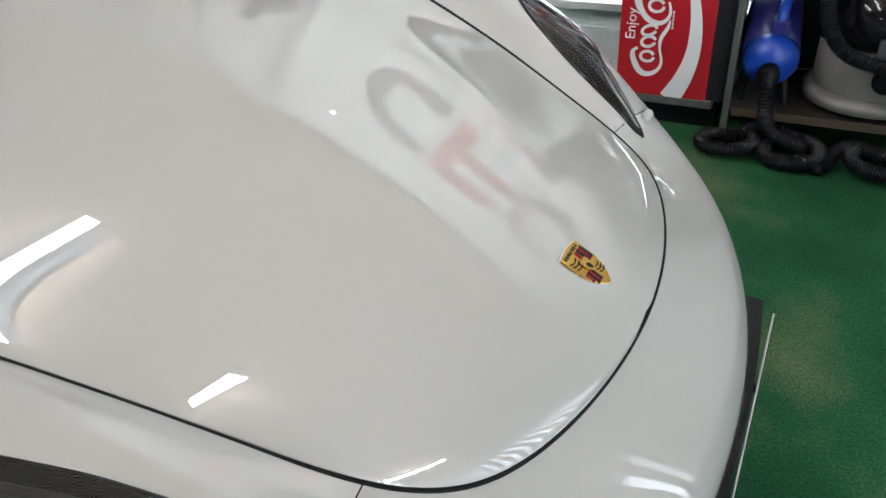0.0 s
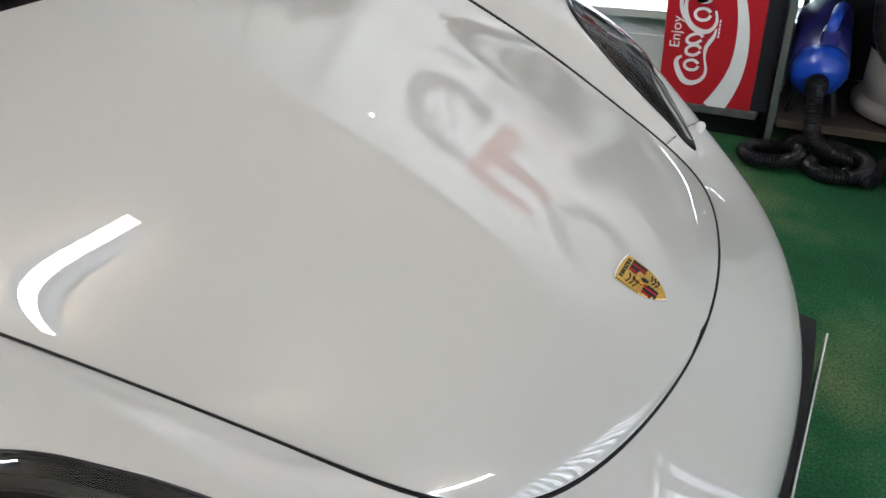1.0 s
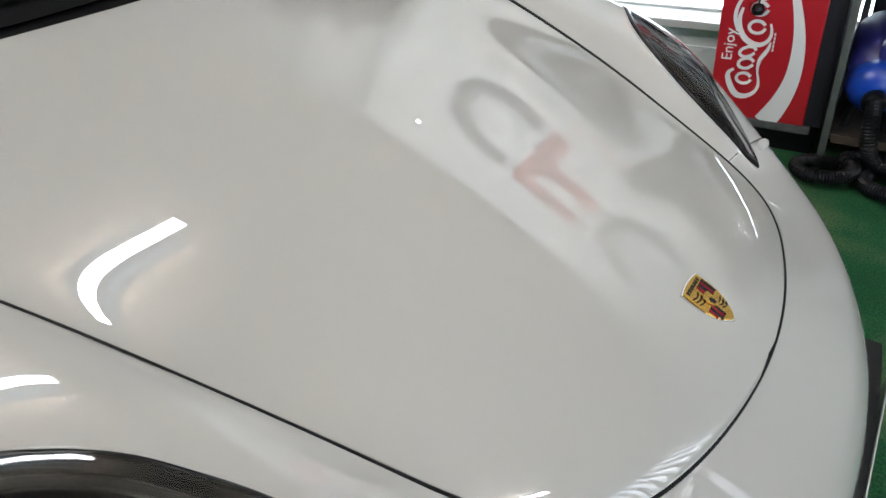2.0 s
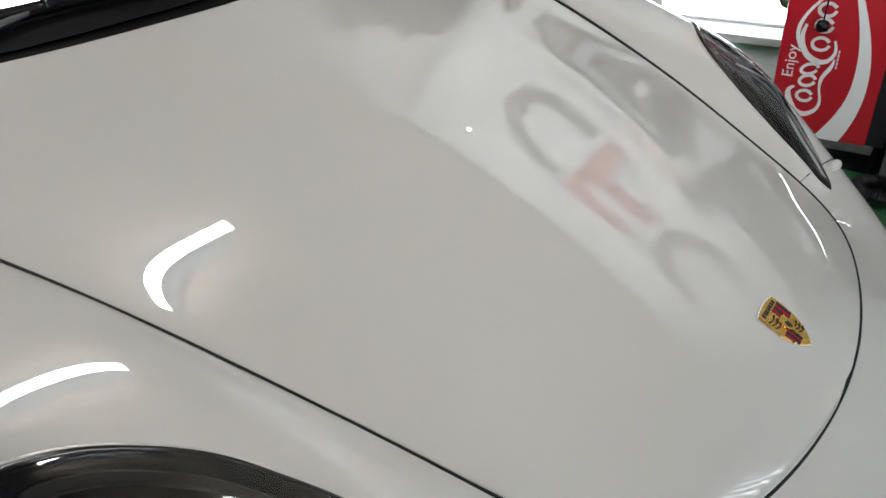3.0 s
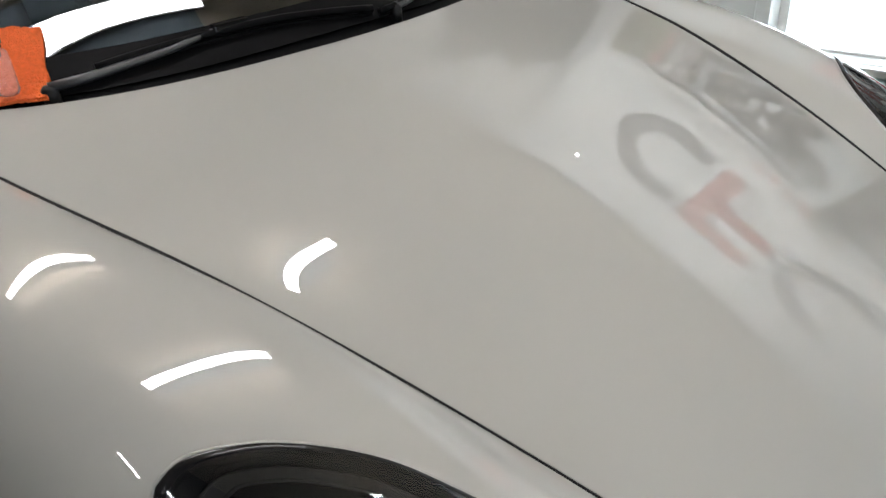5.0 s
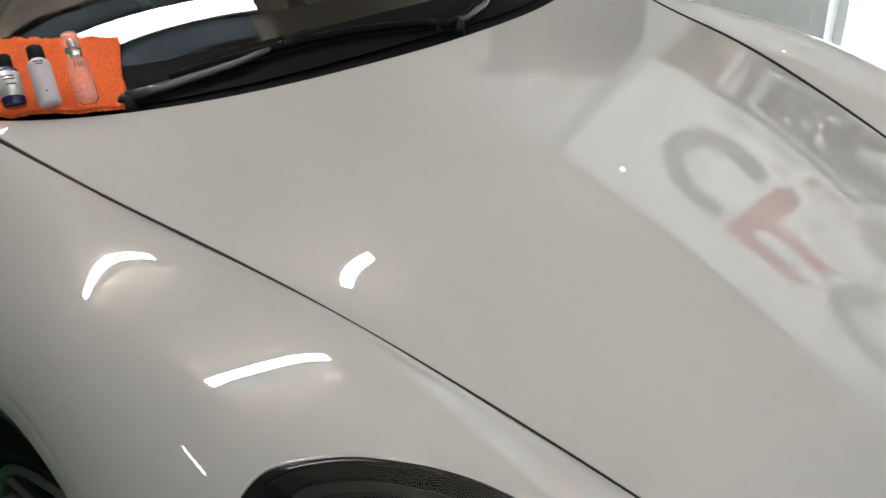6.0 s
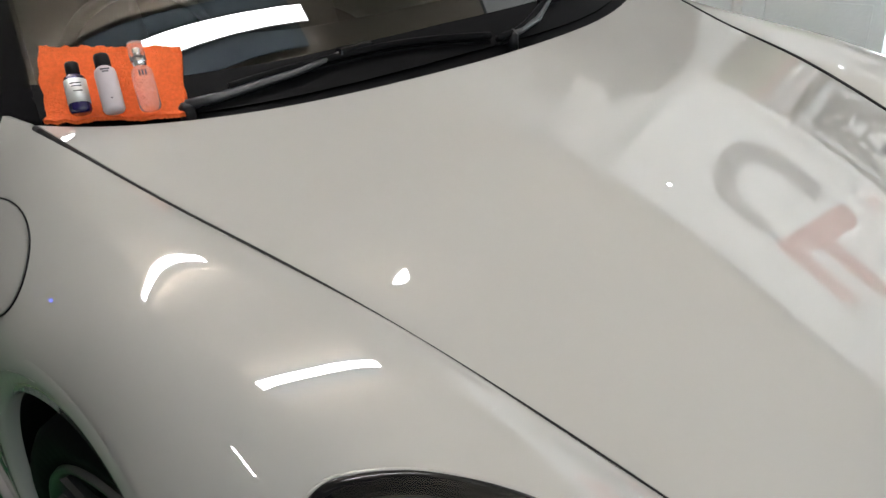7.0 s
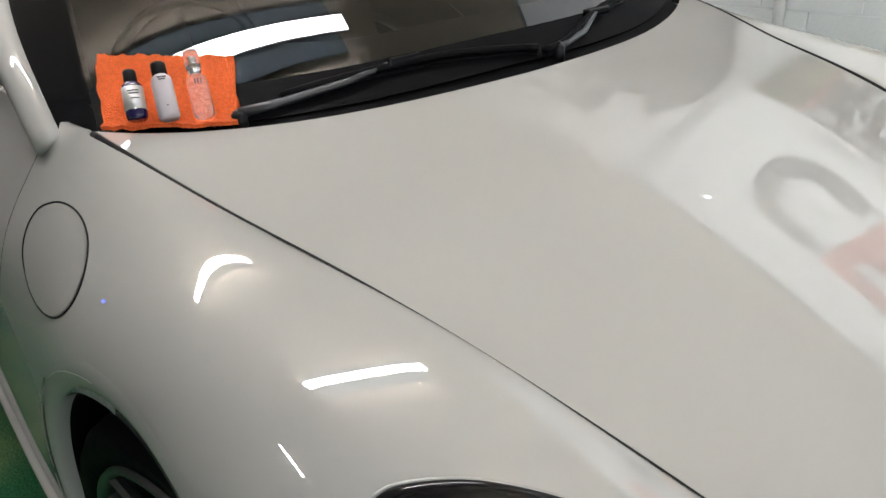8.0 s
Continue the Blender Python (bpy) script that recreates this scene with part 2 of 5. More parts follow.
# ---- room ----
FAR, NEAR, BACK, FRONT = 2.23, -2.6, -4.4, 3.6
floor = boxed("floor", (BACK - 0.2, NEAR - 0.2, -0.1), (FRONT + 0.2, FAR + 0.2, 0), CARPET)
tagged(floor, "worn dark green carpet on the workshop floor", "floor", kind="structure")
ceiling = boxed("ceiling", (BACK - 0.2, NEAR - 0.2, CEILING), (FRONT + 0.2, FAR + 0.2, CEILING + 0.15), CEIL_PAINT)
tagged(ceiling, "plain cream painted workshop ceiling", "ceiling", kind="structure")
WIN = (-0.385, 1.45, 0.325, 0.98)   # low window in the far wall: x from, x to, sill, head


def wall_with_hole(name, lo, hi, hole, mat, label):
    bm = bmesh.new()
    (x0, y0, z0), (x1, y1, z1) = lo, hi
    a, b, s, h = hole
    for l, u in (((x0, y0, z0), (a, y1, z1)), ((b, y0, z0), (x1, y1, z1)), ((a, y0, z0), (b, y1, s)), ((a, y0, h), (b, y1, z1))):
        box(bm, l, u)
    return tagged(part(name, bm, mat), label, "wall", kind="structure")


wall_north = wall_with_hole("wall_north", (BACK, FAR, 0), (FRONT, FAR + 0.2, CEILING), WIN, WALL_PAINT, "white painted concrete block wall with a low bright window")
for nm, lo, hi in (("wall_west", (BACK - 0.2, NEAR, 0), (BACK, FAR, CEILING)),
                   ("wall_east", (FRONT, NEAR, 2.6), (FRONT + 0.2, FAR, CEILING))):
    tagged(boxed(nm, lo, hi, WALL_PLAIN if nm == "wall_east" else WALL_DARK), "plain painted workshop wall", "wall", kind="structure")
for nm, lo, hi in (("wall_east_pier", (FRONT, NEAR, 0), (FRONT + 0.2, -1.9, 2.6)), ("wall_east_pier", (FRONT, 1.7, 0), (FRONT + 0.2, FAR, 2.6))):
    tagged(boxed(nm, lo, hi, WALL_PLAIN), "plain painted wall beside the workshop door", "wall", kind="structure")
ground = boxed("ground", (FRONT + 0.2, -40, -0.12), (60, 40, -0.02), GREY_MID)
tagged(ground, "pale concrete yard outside the workshop door", "ground", kind="structure")
backdrop = boxed("backdrop", (WIN[0] - 0.5, FAR + 0.5, 0.0), (WIN[1] + 0.5, FAR + 0.52, 1.6), SKYLIGHT)
tagged(backdrop, "overexposed daylight outside the window", "backdrop", kind="structure")


# the opening is added so that the sign's lamp can shine in
wall_with_hole("wall_south", (BACK, NEAR - 0.2, 0), (FRONT, NEAR, CEILING), (2.15, 3.45, 0.001, 2.25), WALL_DARK, "dark unseen workshop wall with an opening added for a lamp")


def make_window():
    a, b, s, h = WIN
    root = tagged(new("window_1"), "low white-framed window full of bright daylight", "window", kind="structure")
    boxed("window_sill", (a - 0.03, FAR - 0.05, s - 0.035), (b + 0.03, FAR + 0.09, s - 0.002), WHITE_INK, root, 0.005)
    for nm, lo, hi in (("window_frame", (a, FAR + 0.10, s), (a + 0.04, FAR + 0.15, h)), ("window_frame", (b - 0.04, FAR + 0.10, s), (b, FAR + 0.15, h)),
                       ("window_frame", (a + 0.04, FAR + 0.10, h - 0.04), (b - 0.04, FAR + 0.15, h)), ("window_frame", (a + 0.04, FAR + 0.10, s), (b - 0.04, FAR + 0.15, s + 0.012)),
                       ("window_frame", (0.53, FAR + 0.10, s + 0.012), (0.57, FAR + 0.15, h - 0.04))):
        boxed(nm, lo, hi, WHITE_INK, root, 0.004)
    for x0, x1 in ((a + 0.04, 0.53), (0.57, b - 0.04)):
        pane = boxed("pane", (x0, FAR + 0.12, s + 0.012), (x1, FAR + 0.126, h - 0.04), CLEAR, root)
        pane.visible_shadow = False


make_window()


def led_tube(x0, y0, x1, y1, z=CEILING - 0.08, width=0.07, label="lit white LED batten on the ceiling"):
    d = Vector((x1 - x0, y1 - y0, 0))
    m = Matrix.Translation(((x0 + x1) / 2, (y0 + y1) / 2, z)) @ Matrix.Rotation(math.atan2(d.y, d.x), 4, "Z")
    root = new("ceiling_light")
    root.matrix_world = m
    l = d.length / 2
    boxed("housing", (-l, -width * 0.5, 0.012), (l, width * 0.5, 0.06), WHITE_INK, root, 0.006)
    boxed("diffuser", (-l + 0.02, -width * 0.45, -0.02), (l - 0.02, width * 0.45, 0.010), TUBE, root)
    return tagged(root, label, "ceiling light", group="ceiling lights")


TUBES = ((-0.55, -1.34, -0.55, 0.490), (-2.00, -1.46, -2.00, -0.08), (0.58, -0.10, 0.58, 0.150), (2.6, -1.6, 2.6, -0.2))
for a in TUBES:
    _light = led_tube(*a)
    if a is TUBES[0]:
        boxed("reflector", (-(a[3] - a[1]) / 2 + 0.1, -0.105, 0.062), ((a[3] - a[1]) / 2 - 0.06, 0.105, 0.074), TROUGH, _light, 0.003, "dull blue foil reflector plate")

# ---- car ----
car = new("car")
tagged(car, "glossy chalk grey rear-engined sports car parked on green carpet", "car")

# Half of the body's long lines, from the tail along door and wing to the middle of the nose.
LINE_C = [(-3.250, 0.580, 0.740), (-2.350, 0.800, 0.860), (-1.350, 0.772, 0.921), (-0.465, 0.729, 0.940), (-0.176, 0.658, 0.878), (0.023, 0.603, 0.838),
          (0.217, 0.544, 0.786), (0.407, 0.487, 0.721), (0.553, 0.441, 0.661), (0.654, 0.405, 0.618), (0.731, 0.349, 0.588),
          (0.783, 0.244, 0.571), (0.812, 0.114, 0.568), (0.820, 0.000, 0.569)]
LINE_A = [(-3.270, 0.6200, 0.7300), (-2.350, 0.8350, 0.8550), (-1.350, 0.7860, 0.9080), (-0.465, 0.7430, 0.9291), (-0.176, 0.6870, 0.8879), (0.023, 0.6360, 0.8583),
          (0.217, 0.5780, 0.8168), (0.409, 0.5280, 0.7518), (0.558, 0.4910, 0.6858), (0.665, 0.4600, 0.6220), (0.753, 0.3950, 0.5700), (0.823, 0.2700, 0.5380),
          (0.856, 0.1260, 0.5330), (0.865, 0.0000, 0.5310)]
LINE_B = [(-3.300, 0.6600, 0.7000), (-2.350, 0.8750, 0.8200), (-1.350, 0.8000, 0.8650), (-0.465, 0.7850, 0.8885), (-0.177, 0.7490, 0.8775), (0.023, 0.7170, 0.8550),
          (0.219, 0.6730, 0.8198), (0.409, 0.6230, 0.7651), (0.558, 0.5740, 0.6985), (0.679, 0.5250, 0.6160), (0.796, 0.4500, 0.5370), (0.880, 0.3110, 0.4880),
          (0.918, 0.1440, 0.4790), (0.927, 0.0000, 0.4760)]
LINE_D = [(-3.340, 0.7000, 0.6000), (-2.350, 0.9500, 0.7200), (-1.350, 0.9050, 0.7680), (-0.465, 0.8587, 0.7948), (-0.177, 0.8388, 0.8075), (0.019, 0.8011, 0.8175),
          (0.214, 0.7701, 0.7773), (0.409, 0.7248, 0.7165), (0.558, 0.6710, 0.6330), (0.670, 0.6180, 0.5510), (0.811, 0.5170, 0.4600), (0.902, 0.3500, 0.4180),
          (0.944, 0.1630, 0.4090), (0.954, 0.0000, 0.4060)]
LINE_E = [(-3.340, 0.7000, 0.4200), (-2.350, 1.0000, 0.5500), (-1.350, 0.9720, 0.5770), (-0.465, 0.9242, 0.6140), (-0.177, 0.8961, 0.6510), (0.019, 0.8723, 0.6510),
          (0.214, 0.8558, 0.6140), (0.400, 0.8139, 0.5390), (0.539, 0.7580, 0.4650), (0.642, 0.6930, 0.4090), (0.800, 0.5720, 0.3530), (0.899, 0.3810, 0.3260),
          (0.940, 0.1770, 0.3160), (0.949, 0.0000, 0.3160)]
LINE_F = [(-3.280, 0.680, 0.2000), (-2.350, 1.020, 0.2000), (-1.350, 1.005, 0.1860), (-0.465, 0.950, 0.2050), (-0.177, 0.905, 0.2330), (0.019, 0.870, 0.2330),
          (0.214, 0.837, 0.2050), (0.391, 0.795, 0.1860), (0.521, 0.735, 0.1860), (0.614, 0.670, 0.1860), (0.744, 0.539, 0.1770),
          (0.837, 0.363, 0.1670), (0.879, 0.177, 0.1670), (0.888, 0.000, 0.1670)]
HALF = np.array([LINE_C, LINE_A, LINE_B, LINE_D, LINE_E, LINE_F])
FULL = np.concatenate([HALF * (1, -1, 1), HALF[:, -2::-1]], axis=1)      # from the right door to the left door
for _st, _drop in ((4, .004), (5, .012), (6, .014), (7, .009), (8, .004)):
    FULL[1, 26 - _st, 2] -= _drop            # the left wing's shoulder rises more softly from the gap
_knots = np.r_[0, np.cumsum(np.linalg.norm(np.diff(FULL[0], axis=0), axis=1) ** 0.7)]
_cross = np.array([0, .08, .18, .33, .58, 1.0])
NOTCH, CORNER, LAST = 9, 3, 26


def body(s, w):
    """Points of the body's outside for knot parameters s and cross parameters w (0 at the bonnet gap, 1 at the sill)."""
    lines = np.stack([cubic(_knots, row, s) for row in FULL], 0)
    return np.moveaxis(cubic(_cross, lines, w), 0, 1)


def edge(s):
    return cubic(_knots, FULL[0], s)


CENTRE = [(-.580, .9664), (-.266, .9099), (0.0, .8644), (.186, .8155), (.372, .7597), (.558, .6989), (.711, .6385), (.772, .6052), (.820, .5713), (.884, .5312)]
_cx, _cz = np.array(CENTRE).T


def rear_x(y):
    """The bonnet's rear edge."""
    q = np.abs(y) / 0.729
    return -0.266 - 0.144 * q**2 - 0.055 * q**5


_es = np.linspace(_knots[CORNER], _knots[13], 400)
_edge = edge(_es)


# Fine crown of the bonnet in millimetres: rows from the glass to the nose, columns from the right gap to the middle and on to the left gap.
CROWN_R = [(-8.62, -6.71, -4.85, -3.1, -1.48, -0.23, 0.17),
         (-6.49, -5.25, -3.58, -1.59, 0.26, 1.69, 1.21),
         (-4.12, -3.63, -2.21, 0.17, 2.26, 3.2, 1.3),
         (-1.55, -1.02, -0.28, 2.31, 3.77, 3.33, 2.09),
         (0.16, 1.61, 2.28, 4.02, 4.11, 4.29, 4.26),
         (3.09, 2.64, 3.31, 4.53, 3.43, 3.37, 3.74),
         (5.87, 4.55, 4.33, 4.42, 3.4, 1.75, 0.71),
         (8.24, 6.69, 5.36, 4.09, 2.55, 0.6, -0.82)]
CROWN_L = [(-0.45, -1.26, -1.45, -0.66, 0.9, 2.85),
         (1.17, 0.35, -1.33, -2.19, -0.97, 1.2),
         (2.83, 2.43, -0.6, -3.56, -2.8, -0.87),
         (4.1, 4.3, 1.74, -3, -4.06, -3.03),
         (4.32, 4.66, 3.79, 0.06, -3.58, -3.02),
         (3.1, 2.64, 1.91, 0.48, -2.34, -0.5),
         (0.65, 0.58, 0.33, -0.06, -0.83, 0.63),
         (-1.01, -0.78, -0.56, -0.16, 0.5, 1.36)]
CROWN = np.concatenate([np.array(CROWN_R), np.array(CROWN_L)], axis=1)


def bump3(u):
    """Cubic B-spline weight."""
    u = np.abs(u)
    return np.where(u < 1, 2 / 3 - u * u + u**3 / 2, np.where(u < 2, (2 - u) ** 3 / 6, 0))


def crown(x, q):
    """Lift at x and at the signed share q of the way from the middle to the gap."""
    bx = bump3((x[..., None] + 0.5) * 7 / 1.35 - np.arange(8))
    by = bump3((q[..., None] + 1) * 6 - np.arange(13))
    return 0.001 * np.einsum("...i,ij,...j->...", bx, CROWN, by) * (1 - q**16)


def bonnet_z(x, y):
    x, y = np.broadcast_arrays(np.asarray(x, float), np.asarray(y, float))
    ye = np.interp(x, _edge[:, 0], -_edge[:, 1])
    ze = np.interp(x, _edge[:, 0], _edge[:, 2])
    zc = cubic(_cx, _cz[:, None], np.ravel(x))[:, 0].reshape(np.shape(x))
    q = np.clip(np.abs(y) / np.maximum(ye, 1e-4), 0, 1.02)
    xx = np.maximum(x, -0.05)
    hollow = (-0.0047 + 0.1082 * xx - 0.1685 * xx**2) * np.clip((0.82 - x) / 0.3, 0, 1) * np.where(y > 0, 1, 0.5 - 0.5 * np.cos(math.pi * np.clip((x + 0.10) / 0.20, 0, 1)))   # the bonnet turns up again towards the wings
    return zc + (ze - zc) * q**2 - hollow * q**2 * (1 - q**13.5) * (0.5 - 0.5 * np.tanh(4 * np.sign(y) * q)) + crown(x, np.clip(q, 0, 1) * np.sign(y))


def black_edge(ob, first):
    """Blackens a panel's folded-down edge, from face number first on, as the gap's shade."""
    ob.data.materials.append(BLACK_RUBBER)
    for p in ob.data.polygons[first:]:
        p.material_index = 1
    return ob


def make_bonnet():
    nv, nu = 150, 141
    s = _knots[CORNER] + (_knots[13] - _knots[CORNER]) * (1 - (1 - np.linspace(0, 1, nv)) ** 1.6)
    e = edge(s)
    inset = 0.0040
    pts = np.zeros((nv, nu, 3))
    for i in range(nv):
        ex, ey = e[i, 0], max(-e[i, 1] - inset, 0.0)
        if i > nv - 20:
            ex -= inset * (i - nv + 20) / 19
        y = ey * np.sin(np.linspace(-1, 1, nu) * math.pi / 2 * 0.92) / math.sin(math.pi / 2 * 0.92)
        fade = (1 - (s[i] - s[0]) / (s[-1] - s[0])) ** 1.5
        x = ex + (rear_x(y) - rear_x(ey)) * fade
        pts[i, :, 0], pts[i, :, 1], pts[i, :, 2] = x, y, bonnet_z(x, y)
    top = pts.reshape(-1, 3)
    verts, faces = [tuple(v) for v in top], grid_faces(nv, nu, flip=True)
    border = [j for j in range(nu)] + [i * nu + nu - 1 for i in range(1, nv)] + [(nv - 1) * nu + j for j in range(nu - 2, -1, -1)] + [i * nu for i in range(nv - 2, 0, -1)]
    mid = top.mean(0)
    n = len(border)
    last = list(range(len(verts), len(verts) + n))
    verts += [tuple(top[k]) for k in border]
    for dz, pull in ((-0.0004, -0.0008), (-0.0014, -0.0014), (-0.0045, -0.0016), (-0.022, 0.0005)):
        base = len(verts)
        for k in border:
            d = (mid - top[k]) * (1, 1, 0)
            d /= np.linalg.norm(d) + 1e-6
            verts.append(tuple(top[k] + d * pull + (0, 0, dz)))
        for a in range(n):
            b = (a + 1) % n
            faces.append((last[a], base + a, base + b, last[b]))
        last = list(range(base, base + n))
    ob = mesh_object("bonnet", verts, faces, PAINT, car, label="smooth glossy chalk grey bonnet")
    return black_edge(ob, len(faces) - 2 * n)


bonnet = make_bonnet()
K = _knots


def knot(station):
    """The body's long parameter for a station number, 0 at the right tail and 26 at the left tail."""
    return np.interp(station, np.arange(LAST + 1), K)


# Outlines of the headlamps in stations and cross parameter: the right one, and the left one drawn on the right side.
LAMP_RIGHT = spline([(6.44, .315), (6.45, .285), (6.49, .261), (6.57, .236), (6.65, .216), (6.75, .198), (6.87, .182), (6.98, .170), (7.10, .161), (7.24, .154), (7.43, .148), (7.65, .141), (7.95, .134), (8.4, .122), (8.8, .110), (9.1, .102), (9.3, .108), (9.05, .124), (8.77, .142), (8.45, .17), (8.1, .215), (7.7, .285), (7.25, .347), (6.90, .375), (6.62, .370), (6.49, .345), (6.44, .315)], 161)[:-1]
LAMP_LEFT = spline([(6.56, .325), (6.58, .275), (6.68, .222), (6.80, .184), (6.97, .152), (7.25, .126), (7.55, .106), (7.85, .090), (8.15, .079), (8.5, .071), (8.9, .064), (9.15, .061), (9.36, .074), (9.1, .092), (8.77, .112), (8.38, .140), (8.1, .19), (7.7, .265), (7.25, .333), (6.93, .366), (6.70, .360), (6.56, .325)], 161)[:-1]
LAMP_MID = np.array((7.40, .235))


def in_outline(p, poly):
    x, y = p[..., 0], p[..., 1]
    inside = np.zeros(x.shape, bool)
    for (x0, y0), (x1, y1) in zip(poly, np.roll(poly, -1, 0)):
        inside ^= ((y0 > y) != (y1 > y)) & (x < (x1 - x0) * (y - y0) / (y1 - y0 + 1e-12) + x0)
    return inside


def body_at(stations, w):
    """One body point for each pair of station and cross parameter."""
    lines = np.stack([cubic(K, row, knot(np.asarray(stations))) for row in FULL], 0)
    weights = cubic(_cross, np.eye(6), np.asarray(w))
    return np.einsum("ik,kic->ic", weights, lines)


def body_normal(st, w):
    e = 0.02
    a = body_at(np.r_[st + e, st - e, st, st], np.r_[w, w, w + 0.008, w - 0.008])
    n = len(st)
    v = np.cross(a[:n] - a[n:2 * n], a[2 * n:3 * n] - a[3 * n:])
    v /= np.linalg.norm(v, axis=1, keepdims=True)
    out = v * (0, 1, 0) * np.sign(a[:n, 1:2]) + v * (0, 0, 1)
    return v * np.where(out.sum(1) < 0, -1, 1)[:, None]


ARCH_X, ARCH_R, AXLE_Z = -0.062, 0.412, 0.325
REAR_AXLE = -2.36


def panel(name, s0, s1, ns, nw, label, cut=True):
    st0 = np.interp(np.linspace(s0, s1, ns), K, np.arange(LAST + 1))
    w = np.linspace(0, 1, nw) ** 1.35
    p = body(np.linspace(s0, s1, ns), w)
    out = p[:, 1] - p[:, 0]
    p[:, 0] += out / np.linalg.norm(out, axis=1, keepdims=True) * (0.0056 - 0.0026 * np.clip((p[:, 0, 0] - 0.45) / 0.25, 0, 1))[:, None]
    for ax in (ARCH_X, REAR_AXLE):
        r = np.hypot(p[..., 0] - ax, p[..., 2] - AXLE_Z)
        side = np.abs(p[..., 1]) > 0.60
        k = np.where(side & (np.abs(r - ARCH_R) < 0.006), ARCH_R / np.maximum(r, 1e-3), 1)
        p[..., 0] = ax + (p[..., 0] - ax) * k
        p[..., 2] = AXLE_Z + (p[..., 2] - AXLE_Z) * k
    p[..., 2] = np.where(p[..., 0] < -0.46, np.minimum(p[..., 2], 0.942 + 0.03 * (p[..., 0] + 0.46)), p[..., 2])
    mid = (p[1:, 1:] + p[:-1, :-1] + p[1:, :-1] + p[:-1, 1:]) / 4
    keep = np.ones(mid.shape[:2], bool)
    for ax in (ARCH_X, REAR_AXLE):
        keep &= ~((np.abs(mid[..., 1]) > 0.60) & (np.hypot(mid[..., 0] - ax, mid[..., 2] - AXLE_Z) < ARCH_R - 0.001))
    sm, wm = (st0[1:] + st0[:-1]) / 2, (w[1:] + w[:-1]) / 2
    sm = np.where(sm > 13, 26 - sm, sm)
    where = np.stack(np.meshgrid(sm, wm, indexing="ij"), -1)
    hole = np.where((st0[1:] < 13)[:, None], in_outline(where, LAMP_RIGHT), in_outline(where, LAMP_LEFT))
    keep &= ~hole
    if hole.any():
        # pull the ragged rim of the lamp opening onto its outline
        near = np.zeros(p.shape[:2], int)
        for a, b in ((0, 0), (0, 1), (1, 0), (1, 1)):
            near[a:a + ns - 1, b:b + nw - 1] += hole
        rim = (near > 0) & (near < 4)
        line = np.concatenate([body_at(LAMP_RIGHT[:, 0], LAMP_RIGHT[:, 1]), body_at(26 - LAMP_LEFT[:, 0], LAMP_LEFT[:, 1])])
        line = np.concatenate([line + (np.roll(line, -1, 0) - line) * k / 8 for k in range(8)])
        p[rim] = [line[np.argmin(((line - q) ** 2).sum(1))] for q in p[rim]]
    verts = [tuple(v) for v in p.reshape(-1, 3)]
    faces = grid_faces(ns, nw, keep)
    last = list(range(len(verts), len(verts) + ns))
    verts += [tuple(p[i, 0]) for i in range(ns)]
    for dz, f in ((-0.0014, 0.9), (-0.022, 0.4)):
        base = len(verts)
        for i in range(ns):
            verts.append(tuple(p[i, 0] - out[i] / np.linalg.norm(out[i]) * 0.0008 * f + (0, 0, dz)))
        for i in range(ns - 1):
            faces.append((last[i], last[i + 1], base + i + 1, base + i))
        last = list(range(base, base + ns))
    return black_edge(mesh_object(name, verts, faces, PAINT, car, label=label), len(faces) - (ns - 1))


gap = 0.0016
DOOR_S = knot(2.78)
for side in (0, 1):
    def span(a, b):
        return (a, b) if not side else (K[-1] - b, K[-1] - a)
    panel("rear_wing", *span(K[0], K[2] - 0.25), 50, 50, "chalk grey rear wing")
    panel("door", *span(K[2] - 0.25 + 2 * gap, DOOR_S - gap), 70, 60, "closed door in chalk grey paint")
    panel("front_wing", *span(DOOR_S + gap, K[NOTCH] - gap), 220, 170, "chalk grey front wing over the wheel")
panel("front_bumper", K[NOTCH] + gap, K[LAST - NOTCH] - gap, 170, 110, "chalk grey front bumper")

# bonnet's rubber seal, raised so its black also stands for the gap's shade
_s = np.linspace(K[CORNER], K[LAST - CORNER], 220)
_rim = edge(_s)
_thick = 0.0052 - 0.0022 * np.clip((_rim[:, 0] - 0.45) / 0.25, 0, 1)
part("bonnet_seal", sweep(bmesh.new(), _rim * np.array((1, 1.0016, 1)) + np.array((0, 0, 1)) * (0.0012 + 0.0022 * np.exp(-((_rim[:, 0] - 0.10) / 0.25) ** 2) - _thick)[:, None], [float(q) for q in _thick], 10), BLACK_RUBBER, car, smooth=True)


